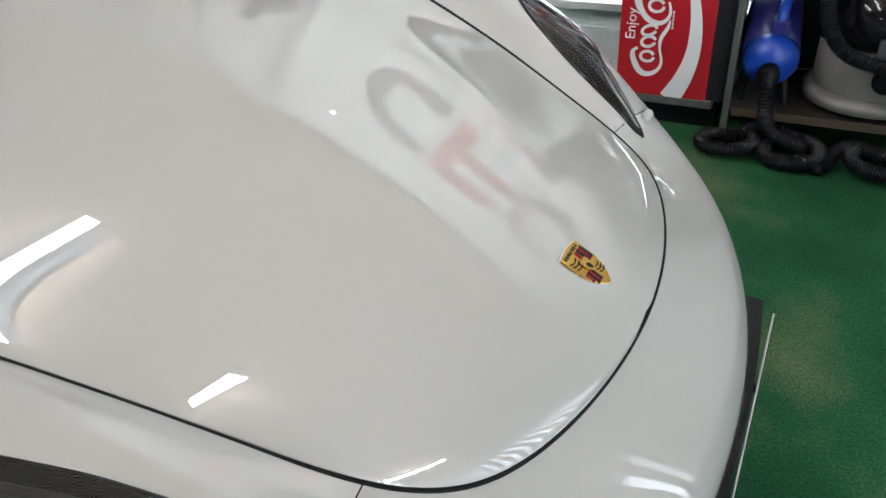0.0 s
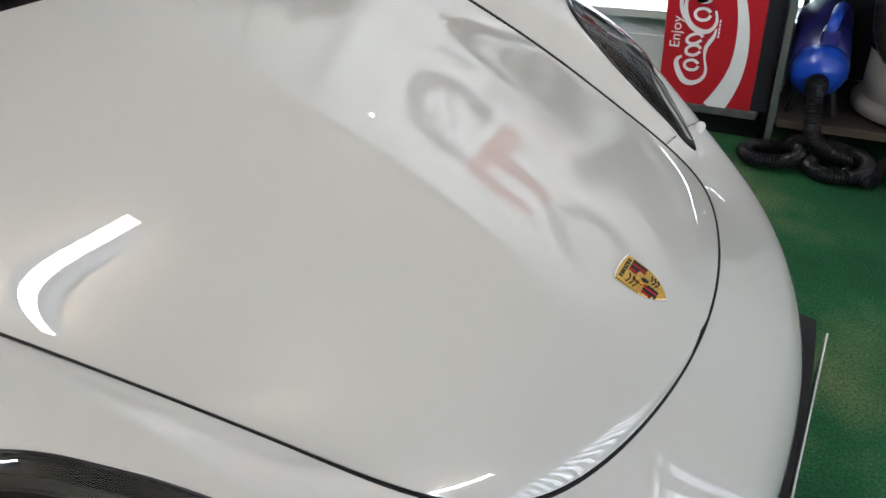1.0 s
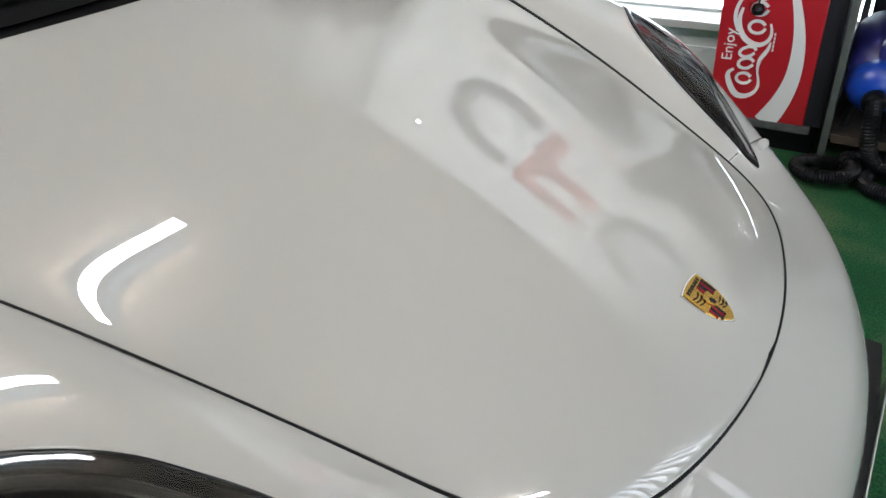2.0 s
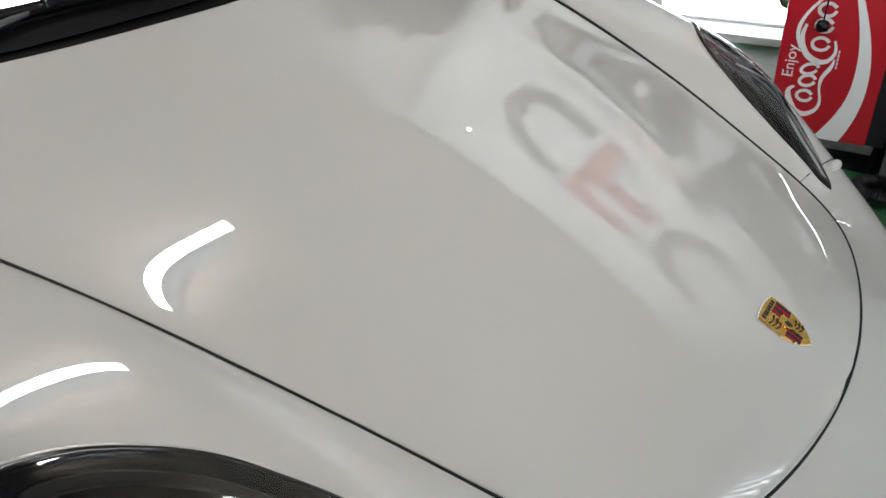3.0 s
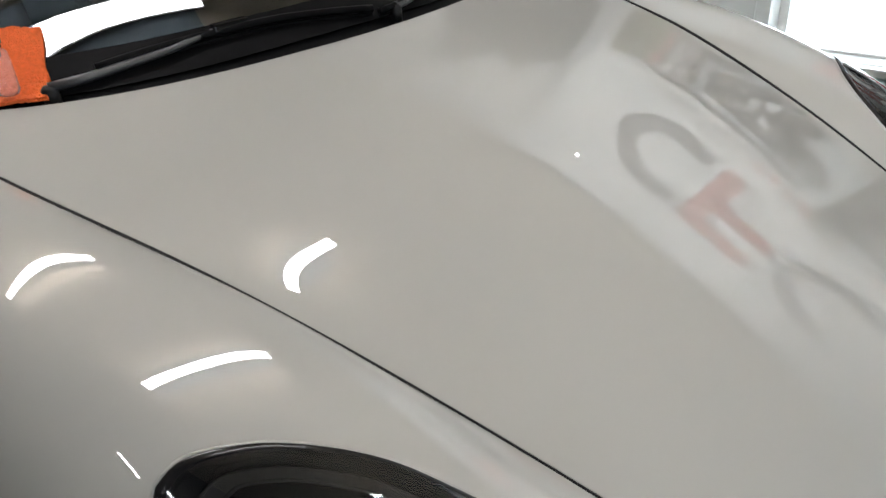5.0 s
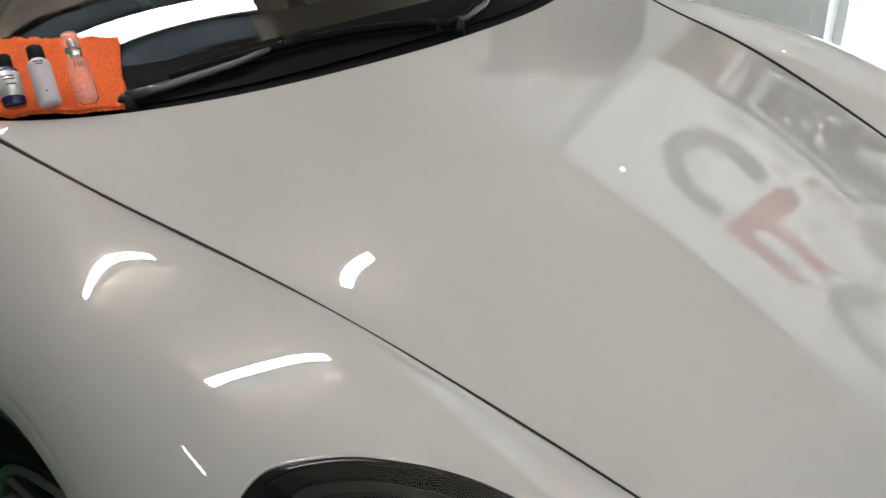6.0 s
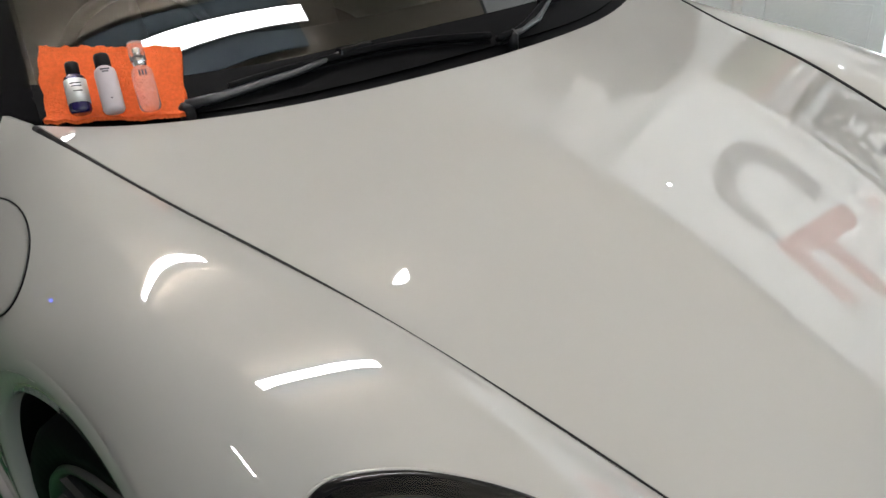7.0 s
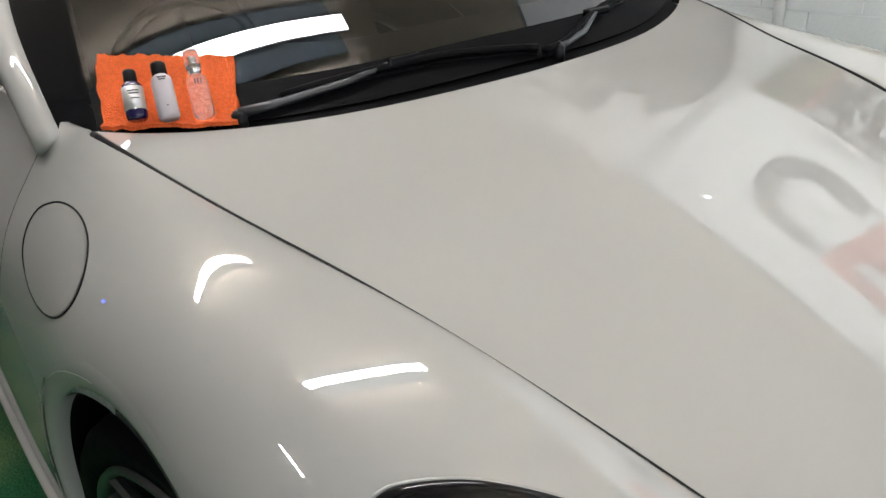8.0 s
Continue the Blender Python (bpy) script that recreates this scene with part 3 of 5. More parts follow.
def arch_lip(ax, sgn):
    """Black liner of a wheel arch."""
    a = np.linspace(-0.25, math.pi + 0.25, 60)
    pts = []
    for t in a:
        x, z = ax + ARCH_R * math.cos(t), AXLE_Z + ARCH_R * math.sin(t)
        cand = FLANK[np.argmin((FLANK[:, 0] - x) ** 2 + (FLANK[:, 2] - z) ** 2)]
        pts.append((x, sgn * (cand[1] - 0.004), z))
    ys = np.array([q[1] for q in pts])
    for _ in range(25):
        ys[1:-1] = (ys[:-2] + 2 * ys[1:-1] + ys[2:]) / 4
    n = len(pts)

    def ring(radius, inward):
        return [(ax + radius * math.cos(t), y - sgn * inward, AXLE_Z + radius * math.sin(t)) for t, y in zip(a, ys)]

    # painted flange turned in round the opening
    lip = ring(ARCH_R + 0.021, 0.0028) + ring(ARCH_R + 0.006, -0.0045) + ring(ARCH_R - 0.030, -0.002) + ring(ARCH_R - 0.034, 0.006) + ring(ARCH_R - 0.034, 0.024)
    faces = [(k * n + i, k * n + i + 1, (k + 1) * n + i + 1, (k + 1) * n + i) for k in range(4) for i in range(n - 1)]
    face_out(mesh_object("arch_lip", lip, faces, PAINT, car, label="painted wheel arch flange"), (0, sgn, 0))
    verts = ring(ARCH_R - 0.033, 0.022) + [(x, sgn * 0.52, z) for x, y, z in ring(ARCH_R, 0)]
    faces = [(i, i + 1, n + i + 1, n + i) for i in range(n - 1)] + [tuple(range(n, 2 * n))]
    mesh_object("arch_liner", verts, faces, SOOT_BLACK, car, smooth=False)


_fs = np.linspace(K[0], K[9], 260)
FLANK = (body(_fs, np.linspace(0.3, 1, 240)) * (1, -1, 1)).reshape(-1, 3)
for ax in (ARCH_X, REAR_AXLE):
    for sgn in (-1, 1):
        arch_lip(ax, sgn)


for sgn in (-1, 1):
    _low = body_at(np.linspace(1.15, 2.93, 40), np.full(40, 0.95)) * (1, -sgn, 1) + np.array((0, sgn * 0.004, 0.0))
    part("sill", sweep(bmesh.new(), _low, 0.011, 10), PAINT, car, "chalk grey sill below the door", smooth=True)


def make_wheel(ax, sgn, y, turn=0):
    m = Matrix.Translation((ax, sgn * y, AXLE_Z)) @ Matrix.Rotation(radians(turn), 4, "Z") @ Matrix.Rotation(-sgn * math.pi / 2, 4, "X")
    root = new("wheel")
    root.parent = car
    tagged(root, "dark grey alloy wheel with black tyre")
    prof = [(0.250, -0.11), (0.30, -0.118), (0.318, -0.10), (0.325, -0.07), (0.325, 0.07), (0.318, 0.10), (0.302, 0.116), (0.250, 0.106)]
    bm = bmesh.new()
    rings = [[bm.verts.new(m @ Vector((r * math.cos(2 * math.pi * k / 56), r * math.sin(2 * math.pi * k / 56), z))) for k in range(56)] for r, z in prof]
    rings.append(rings[0])
    for a, b in zip(rings, rings[1:]):
        for k in range(56):
            bm.faces.new((a[k], a[(k + 1) % 56], b[(k + 1) % 56], b[k]))
    part("tyre", bm, SOOT_BLACK, root, "black low-profile tyre", smooth=True)
    bm = bmesh.new()
    rings = [[bm.verts.new(m @ Vector((r * math.cos(2 * math.pi * k / 56), r * math.sin(2 * math.pi * k / 56), z))) for k in range(56)] for r, z in [(0.258, 0.108), (0.255, 0.116), (0.249, 0.116), (0.241, 0.106), (0.238, 0.06), (0.230, -0.10)]]
    for a, b in zip(rings, rings[1:]):
        for k in range(56):
            bm.faces.new((a[k], a[(k + 1) % 56], b[(k + 1) % 56], b[k]))
    part("rim", bm, RIM, root, "silver rim edge", smooth=True)
    for k in range(5):
        for off in (-0.16, 0.16):
            a = 2 * math.pi * k / 5 + off
            bm = bmesh.new()
            pts = [m @ Vector((r * math.cos(a), r * math.sin(a), z)) for r, z in ((0.05, 0.075), (0.12, 0.085), (0.246, 0.10))]
            sweep(bm, pts, [0.016, 0.012, 0.011], 6)
            part("spoke", bm, RIM, root)
    part("hub", lathe(bmesh.new(), [(0.062, 0.03), (0.062, 0.085), (0.03, 0.095)], 24, m), RIM, root)
    part("brake_disc", lathe(bmesh.new(), [(0.17, -0.02), (0.17, 0.012)], 40, m), GREY_MID, root)


for sgn in (-1, 1):
    make_wheel(ARCH_X - 0.035, sgn, 0.742, 13 * -sgn)
    make_wheel(REAR_AXLE, sgn, 0.775)


def make_headlamp(sgn):
    lamp = new("headlamp")
    lamp.parent = car
    tagged(lamp, "oval headlamp with clear dark lens and black seal")
    shape = LAMP_RIGHT if sgn < 0 else LAMP_LEFT
    nl = len(shape)

    def ring(k, lift):
        """A closed line at share k of the outline, lifted off the body."""
        q = LAMP_MID + k * (shape - LAMP_MID)
        st = q[:, 0] if sgn < 0 else 26 - q[:, 0]
        return body_at(st, q[:, 1]) + body_normal(st, q[:, 1]) * lift

    def bands(name, steps, mat, label=""):
        v = np.concatenate([ring(k, d) for k, d in steps])
        faces = [(a * nl + k, a * nl + (k + 1) % nl, (a + 1) * nl + (k + 1) % nl, (a + 1) * nl + k) for a in range(len(steps) - 1) for k in range(nl)]
        return face_out(mesh_object(name, v, faces, mat, lamp, label=label), (0.4, sgn * 0.4, 0.8))

    dome = lambda k: 0.0035 + (0.009 if sgn < 0 else 0.003) * (1 - k**2)
    lens = bands("lens", [(k, dome(k)) for k in (0.945, 0.9, 0.8, 0.65, 0.5, 0.35, 0.2, 0.1, 0.02)], LENS, "clear curved lens")
    lens.visible_shadow = False
    bands("seal", [(1.016, -0.003), (1.010, 0.0022), (1.0, 0.0032), (0.965, 0.0042), (0.935, 0.0042), (0.930, 0.0)], GLOSS_BLACK, "wide black seal round the lens")
    part("painted_edge", sweep(bmesh.new(), ring(1.022, -0.0005), 0.0024, 8, closed=True), PAINT, lamp, "rolled chalk grey edge of the opening", smooth=True)
    bands("bezel", [(0.95, -0.004), (0.92, -0.012), (0.88, -0.017), (0.86, -0.026)], GLOSS_BLACK if sgn < 0 else SOOT_BLACK, "gloss black bezel under the lens")
    bands("inner_bezel", [(0.86, -0.023), (0.80, -0.027), (0.78, -0.036)], LAMP_DARK if sgn < 0 else SOOT_BLACK, "dark stepped inner bezel")
    bands("bowl", [(0.80, -0.034), (0.7, -0.040), (0.5, -0.052), (0.3, -0.058), (0.02, -0.060)], SOOT_BLACK, "dark inner bowl")
    for k, d, r0 in ((0.86, -0.021, 0.0016), (0.78, -0.032, 0.0020)):
        part("inner_rim", sweep(bmesh.new(), ring(k, d), r0, 6, closed=True), LAMP_DARK if sgn < 0 else SOOT_BLACK, lamp, smooth=True)
    _st = np.array([7.3 if sgn < 0 else 18.7])
    c = body_at(_st, np.array([.25]))[0]
    cn = body_normal(_st, np.array([.25]))[0]
    c, cn = Vector(c - cn * 0.045), Vector((0.9, 0, 0.25)).normalized()
    m = Matrix.Translation(c) @ cn.to_track_quat("Z", "Y").to_matrix().to_4x4()
    part("projector", lathe(bmesh.new(), [(0.036, -0.03), (0.040, 0.012), (0.034, 0.016), (0.030, 0.010), (0.012, 0.022), (0.001, 0.024)], 32, m), GLOSS_BLACK, lamp, "projector lamp", smooth=True)


for sgn in (-1, 1):
    make_headlamp(sgn)


# fuel flap in the right wing
def make_flap(cx, cz, rx, rz):
    """A round lid let into the flank."""
    grid_s, grid_w = np.linspace(K[2], K[5], 240), np.linspace(0.15, 0.75, 240)
    g = body(grid_s, grid_w)

    def place(x, z):
        k = np.argmin((g[..., 0] - x) ** 2 + (g[..., 2] - z) ** 2)
        a, b = np.unravel_index(k, g.shape[:2])
        return np.array((np.interp(grid_s[a], K, np.arange(LAST + 1)), grid_w[b]))

    a = np.linspace(0, 2 * math.pi, 49)[:-1]
    rho = np.linspace(0, 1, 8)
    rim = np.array([place(cx + rx * math.cos(t), cz + rz * math.sin(t)) for t in a])
    c = rim.mean(0)
    for _ in range(3):
        rim = (np.roll(rim, 1, 0) + 2 * rim + np.roll(rim, -1, 0)) / 4
    nn = body_normal(rim[:, 0], rim[:, 1])
    part("fuel_flap_gap", sweep(bmesh.new(), body_at(rim[:, 0], rim[:, 1]) + nn * 0.0002, 0.0015, 6, closed=True), BLACK_RUBBER, car, smooth=True)
    pts = []
    for r in rho * 0.965:
        q = c + r * (rim - c)
        pts.append(body_at(q[:, 0], q[:, 1]) + 0.0016 * body_normal(q[:, 0], q[:, 1]))
    n = len(a)
    faces = [(i * n + k, i * n + (k + 1) % n, (i + 1) * n + (k + 1) % n, (i + 1) * n + k) for i in range(7) for k in range(n)]
    mesh_object("fuel_flap", np.concatenate(pts), faces, PAINT, car, label="round closed fuel flap")


make_flap(-0.372, 0.803, 0.150, 0.0625)


# ---- windscreen, cabin, roof ----
def screen_point(u, v):
    """u from -1 at the right pillar to 1 at the left, v from 0 at the cowl to 1 at the roof."""
    q = abs(u)
    yb, yt = 0.715 * u, 0.590 * u
    xb = float(rear_x(np.array(yb))) - 0.045
    zb = float(bonnet_z(np.array([float(rear_x(np.array(yb)))]), np.array([yb]))[0]) - 0.004 + 0.012 * (1 - q)
    xt, zt = -0.9959 - 0.0483 * q**2, 1.3229 + 0.0231 * q**2
    x, y, z = xb + (xt - xb) * v, yb + (yt - yb) * v, zb + (zt - zb) * v
    bow = 0.0497 * 4 * v * (1 - v) - 0.1417 * v * (1 - v) * (1 - 2 * v)
    return (x, y, z + bow * (1 - 0.2603 * q * q))


def make_screen():
    nu, nv = 41, 21
    pts = [screen_point(-1 + 2 * i / (nu - 1), j / (nv - 1)) for i in range(nu) for j in range(nv)]
    face_out(mesh_object("windscreen", pts, grid_faces(nu, nv), WINDSCREEN, car, label="raked dark windscreen"), (0.4, 0, 1))
    frit = [Vector(screen_point(-1 + 2 * i / (nu - 1), j / 40)) + Vector((0.001, 0, 0.002)) for i in range(nu) for j in range(5)]
    face_out(mesh_object("frit_band", frit, grid_faces(nu, 5), SOOT_BLACK, car, label="black printed band along the foot of the glass"), (0.4, 0, 1))
    # cowl between bonnet and glass
    ys = np.linspace(-0.725, 0.725, 61)
    verts = []
    for y in ys:
        x = float(rear_x(np.array(y)))
        z = float(bonnet_z(np.array([x]), np.array([y]))[0])
        g = screen_point(y / 0.725 * 0.999, 0.045)
        verts += [(x + 0.012, y, z - 0.020), (x - 0.010, y, z - 0.026), (g[0] + 0.012, g[1], g[2] - 0.012), (g[0], g[1], g[2] + 0.0025), (g[0] - 0.02, g[1], g[2] + 0.0115)]
    mesh_object("cowl_panel", verts, grid_faces(len(ys), 5), SOOT_BLACK, car, label="black plastic cowl below the glass")
    # black band printed along the pillars
    for sgn in (-1, 1):
        foot, mid, high, end = (Vector((x, sgn * y, z)) for x, y, z in ((-0.585, 0.772, 0.900), (-0.697, 0.776, 1.017), (-0.816, 0.757, 1.111), (-1.06, 0.680, 1.285)))
        line = [Vector(q) for q in spline([foot, mid, high, end], 24)]
        part("door_pillar", sweep(bmesh.new(), line, [0.028] * 24, 16), PAINT, car, "chalk grey windscreen pillar", smooth=True)
        v = []
        for j in range(24):
            a, b = line[j], Vector(screen_point(sgn * 0.99, j / 23))
            if j == 0:
                a = a.lerp(b, 0.4) + Vector((-0.02, 0, -0.02))
            v += [a + Vector((0.012, 0, 0.004)), a.lerp(b, 0.5) + Vector((0.002, 0, -0.004)), b + Vector((0, 0, -0.012))]
        mesh_object("screen_border", v, grid_faces(24, 3), GLOSS_BLACK, car, label="black printed border of the glass")


make_screen()


def make_roof():
    xs = np.array([-0.990, -1.25, -1.6, -2.0, -2.4, -2.8, -3.27])
    zs = np.array([1.322, 1.338, 1.322, 1.245, 1.10, .94, .745])
    hw = np.array([.59, .585, .565, .53, .50, .50, .585])
    t = np.linspace(0, 6, 50)
    c = cubic(np.arange(7), np.stack([xs, zs, hw], 1), t)
    us = np.linspace(-1, 1, 25)
    pts = [(x - 0.075 * u * u * max(0, 1 - i / 10), w * u, z - 0.03 * u * u) for i, (x, z, w) in enumerate(c) for u in us]
    mesh_object("roof", pts, grid_faces(50, 25), PAINT, car, label="chalk grey roof and rear deck")
    for sgn in (-1, 1):
        low = cubic(np.arange(4), np.array([(-0.66, .765, .915), (-1.35, .785, .905), (-2.35, .80, .86), (-3.25, .58, .74)]), np.linspace(0, 3, 50))
        v = []
        for i in range(50):
            x, z, w = c[i]
            v += [(x - 0.075 * max(0, 1 - i / 10), sgn * w, z - 0.031), tuple(low[i] * (1, sgn, 1))]
        face_out(mesh_object("side_window", v[:60], grid_faces(30, 2), SIDE_GLASS, car, label="dark side window"), (0, sgn, 0.3))
        mesh_object("rear_quarter", v[58:], grid_faces(21, 2), PAINT, car)
    tail = np.concatenate([body(np.array([K[0]]), np.linspace(0, 1, 10))[0], body(np.array([K[-1]]), np.linspace(1, 0, 10))[0]])
    mesh_object("rear_panel", tail, [tuple(range(20))], PAINT, car, smooth=False)
    mesh_object("underbody", [(-3.2, -.62, .2), (.85, -.5, .2), (.85, .5, .2), (-3.2, .62, .2), (-1.2, -.85, .2), (-1.2, .85, .2)], [(0, 4, 1, 2, 5, 3)], BLACK_PLASTIC, car, smooth=False)


make_roof()


def make_cabin():
    # dashboard, seen dimly through the glass
    ys = np.linspace(-0.66, 0.66, 30)
    v = []
    for y in ys:
        h = 0.02 * math.exp(-((y + 0.36) / 0.2) ** 2)
        v += [(float(rear_x(np.array(y))) - 0.06, y, 0.86), (-0.62, y, 0.915 + h), (-0.80, y, 0.93 + 1.6 * h), (-0.93, y, 0.90 + h), (-0.97, y, 0.78), (-0.95, y, 0.55)]
    mesh_object("dashboard", v, grid_faces(30, 6), CABIN, car, label="dark dashboard behind the glass")
    a = np.linspace(0, 2 * math.pi, 41)[:-1]
    m = Matrix.Translation((-1.10, -0.36, 0.88)) @ Matrix.Rotation(radians(-68), 4, "Y")
    part("steering_wheel", sweep(bmesh.new(), [m @ Vector((0.18 * math.cos(t), 0.18 * math.sin(t), 0)) for t in a], 0.015, 8, closed=True), BLACK_RUBBER, car, smooth=True)
    for y in (-0.36, 0.36):
        bm = bmesh.new()
        box(bm, (-0.28, -0.25, -0.06), (0.26, 0.25, 0.08), 0.05, Matrix.Translation((-1.45, y, 0.48)))
        box(bm, (-0.07, -0.25, 0), (0.07, 0.25, 0.62), 0.05, Matrix.Translation((-1.72, y, 0.50)) @ Matrix.Rotation(radians(-18), 4, "Y"))
        part("seat", bm, SEAT, car, "dark leather seat", smooth=True)
    boxed("cabin_floor", (-2.4, -0.7, 0.28), (-0.5, 0.7, 0.32), CABIN, car)
    boxed("rear_bulkhead", (-2.42, -0.68, 0.3), (-2.36, 0.68, 0.98), CABIN, car)


make_cabin()


def on_screen(x, y, lift=0.0):
    """A point on the glass above plan position (x, y)."""
    rows = [screen_point(max(-1.02, min(1.02, y / (0.715 - 0.125 * j / 40))), j / 40) for j in range(41)]
    xs, zs = [-r[0] for r in rows], [r[2] for r in rows]
    return Vector((x, y, float(np.interp(-x, xs, zs)) + lift))


def make_wiper(points, pivot, elbow, holder):
    w = new("wiper")
    w.parent = car
    tagged(w, "black windscreen wiper parked low on the glass")
    pts = [on_screen(x, y, 0.013) for x, y in spline(points, 22)]
    part("blade", sweep(bmesh.new(), [p + Vector((0, 0, -0.010)) for p in pts], 0.005, 6), SOOT_BLACK, w, smooth=True)
    part("spoiler", sweep(bmesh.new(), [p + Vector((0.003, 0, 0.002)) for p in pts], 0.0075, 8), SOOT_BLACK, w, smooth=True)
    e, h, pv = on_screen(*elbow, 0.020), on_screen(*holder, 0.020), on_screen(*pivot, 0.004)
    part("arm", sweep(bmesh.new(), [pv + Vector((0, 0, 0.012)), pv.lerp(e, 0.3) + Vector((0, 0, 0.006)), e, e.lerp(h, 0.5), h], [0.009, 0.008, 0.006, 0.005, 0.005], 8), ARM_GREY, w, smooth=True)
    part("holder", box(bmesh.new(), (-0.010, -0.035, -0.010), (0.010, 0.035, 0.006), 0.004, Matrix.Translation(h)), GLOSS_BLACK, w)
    part("pivot_cap", lathe(bmesh.new(), [(0.013, -0.03), (0.013, 0.004), (0.008, 0.010)], 20, Matrix.Translation(pv + Vector((0, 0, 0.006)))), BLACK_PLASTIC, w, smooth=True)


make_wiper([(-0.393, -0.449), (-0.385, -0.385), (-0.374, -0.301), (-0.363, -0.212), (-0.351, -0.118), (-0.335, -0.021), (-0.322, 0.068)], (-0.396, -0.523), (-0.364, -0.334), (-0.367, -0.215))
make_wiper([(-0.313, 0.080), (-0.325, 0.154), (-0.360, 0.241), (-0.400, 0.340), (-0.435, 0.458)], (-0.315, 0.124), (-0.336, 0.224), (-0.386, 0.315))


# ---- nose details ----
def make_badge():
    c = np.array((0.741, -0.004))
    z = lambda x, y: float(bonnet_z(np.array([x]), np.array([y]))[0])
    slope = math.atan2(z(c[0] - 0.03, 0) - z(c[0] + 0.03, 0), 0.06)
    m = Matrix.Translation((c[0], c[1], z(c[0], 0) + 0.001)) @ Matrix.Rotation(slope, 4, "Y")
    badge = new("badge")
    badge.parent = car
    tagged(badge, "gold enamel shield badge with red and black bars")

    def shield(k):
        pts = []
        for i in range(9):
            y = -1 + i / 4
            pts.append((-0.034 - 0.003 * (1 - y * y), 0.026 * y))
        pts += [(-0.016, 0.0268), (0.0, 0.0255), (0.014, 0.0205), (0.024, 0.013), (0.031, 0.0055), (0.034, 0.0)]
        pts += [(x, -y) for x, y in pts[-2:8:-1]]
        return [(x * k, y * k) for x, y in pts]

    def slab(name, outline, z0, z1, mat, label=""):
        bm = bmesh.new()
        lo = [bm.verts.new(m @ Vector((x, y, z0))) for x, y in outline]
        hi = [bm.verts.new(m @ Vector((x * 0.985, y * 0.985, z1))) for x, y in outline]
        bm.faces.new(hi)
        n = len(lo)
        for i in range(n):
            bm.faces.new((lo[i], lo[(i + 1) % n], hi[(i + 1) % n], hi[i]))
        return part(name, bm, mat, badge, label)

    slab("shield", shield(1.0), -0.002, 0.0026, GOLD, "gold rim and ground")
    slab("shield_rim", shield(1.06), -0.003, 0.0012, CHROME)

    def quad(name, x0, y0, x1, y1, z0, z1, mat):
        slab(name, [(x0, y0), (x1, y0), (x1, y1), (x0, y1)], z0, z1, mat)

    # two striped quarters
    for x0, x1, y0, y1 in ((-0.0255, -0.003, 0.002, 0.0245), (0.002, 0.0225, -0.0205, -0.002)):
        for i in range(4):
            a, b = y0 + (y1 - y0) * i / 4, y0 + (y1 - y0) * (i + 0.90) / 4
            quad("stripe", x0, a, x1 - (0.006 if x0 > 0 and i == 0 else 0), b, 0.002, 0.0032, ENAMEL_RED if i % 2 == 0 else ENAMEL_BLACK)
    for x0, x1, y0, y1 in ((-0.022, -0.006, -0.021, -0.004), (0.004, 0.019, 0.004, 0.017)):
        for i in range(3):
            x = x0 + (x1 - x0) * (i + 0.2) / 3
            sweep_pts = [m @ Vector((x + 0.003 * math.sin(3 * t), y0 + (y1 - y0) * t, 0.0032)) for t in np.linspace(0, 1, 7)]
            part("antler", sweep(bmesh.new(), sweep_pts, 0.0009, 5), ENAMEL_BLACK, badge)
    slab("centre_shield", [(0.33 * x - 0.001, 0.33 * y) for x, y in shield(1.0)], 0.003, 0.0046, GOLD)
    slab("centre_mark", [(-0.006, -0.002), (-0.002, -0.004), (0.004, -0.002), (0.005, 0.002), (0.0, 0.003), (-0.004, 0.002)], 0.0044, 0.0052, ENAMEL_BLACK)
    for i in range(7):
        y = -0.018 + i * 0.006
        quad("letter_bar", -0.0325, y - 0.0018, -0.0272, y + 0.0018, 0.0024, 0.0031, ENAMEL_BLACK)


make_badge()


def make_plate():
    bm = bmesh.new()
    ys = np.linspace(-0.225, 0.305, 24)
    for z0, z1, dx in ((0.272, 0.408, 0.0),):
        rows = []
        for y in ys:
            x = 0.9635 - 0.20 * (y - 0.02) ** 2
            rows.append([bm.verts.new(v) for v in ((x - 0.05, y, z0), (x, y, z0), (x, y, z1), (x - 0.05, y, z1 + 0.006))])
        for a, b in zip(rows, rows[1:]):
            for k in range(4):
                bm.faces.new((a[k], a[(k + 1) % 4], b[(k + 1) % 4], b[k]))
        bm.faces.new(rows[0])
        bm.faces.new(rows[-1][::-1])
    part("plate_holder", bm, BLACK_PLASTIC, car, "black number plate holder")
    p = boxed("number_plate", (0.966, -0.222, 0.278), (0.969, 0.302, 0.390), PLATE, car, 0.001, "white number plate with dark bars")
    for i in range(7):
        y = -0.17 + i * 0.062 + (0.03 if i > 3 else 0)
        boxed("plate_bar", (0.9695, y, 0.295), (0.9705, y + 0.044, 0.372), BLACK_PLASTIC, p)
    for y in (-0.1, 0.18):
        part("plate_post", sweep(bmesh.new(), [(0.935, y, 0.33), (0.967, y, 0.33)], 0.008, 8), BLACK_PLASTIC, p)


make_plate()
cap = body_at(np.array([9.12]), np.array([.145]))[0]
for sgn in (-1, 1):
    bm = bmesh.new()
    bmesh.ops.create_uvsphere(bm, u_segments=20, v_segments=12, radius=1, matrix=Matrix.Translation((cap[0], sgn * -cap[1], cap[2] + 0.006)) @ Matrix.Rotation(radians(25), 4, "Y") @ Matrix.Diagonal((0.010, 0.010, 0.013, 1)))
    part("washer_cap", bm, PAINT, car, "small rounded headlamp washer cap", smooth=True)


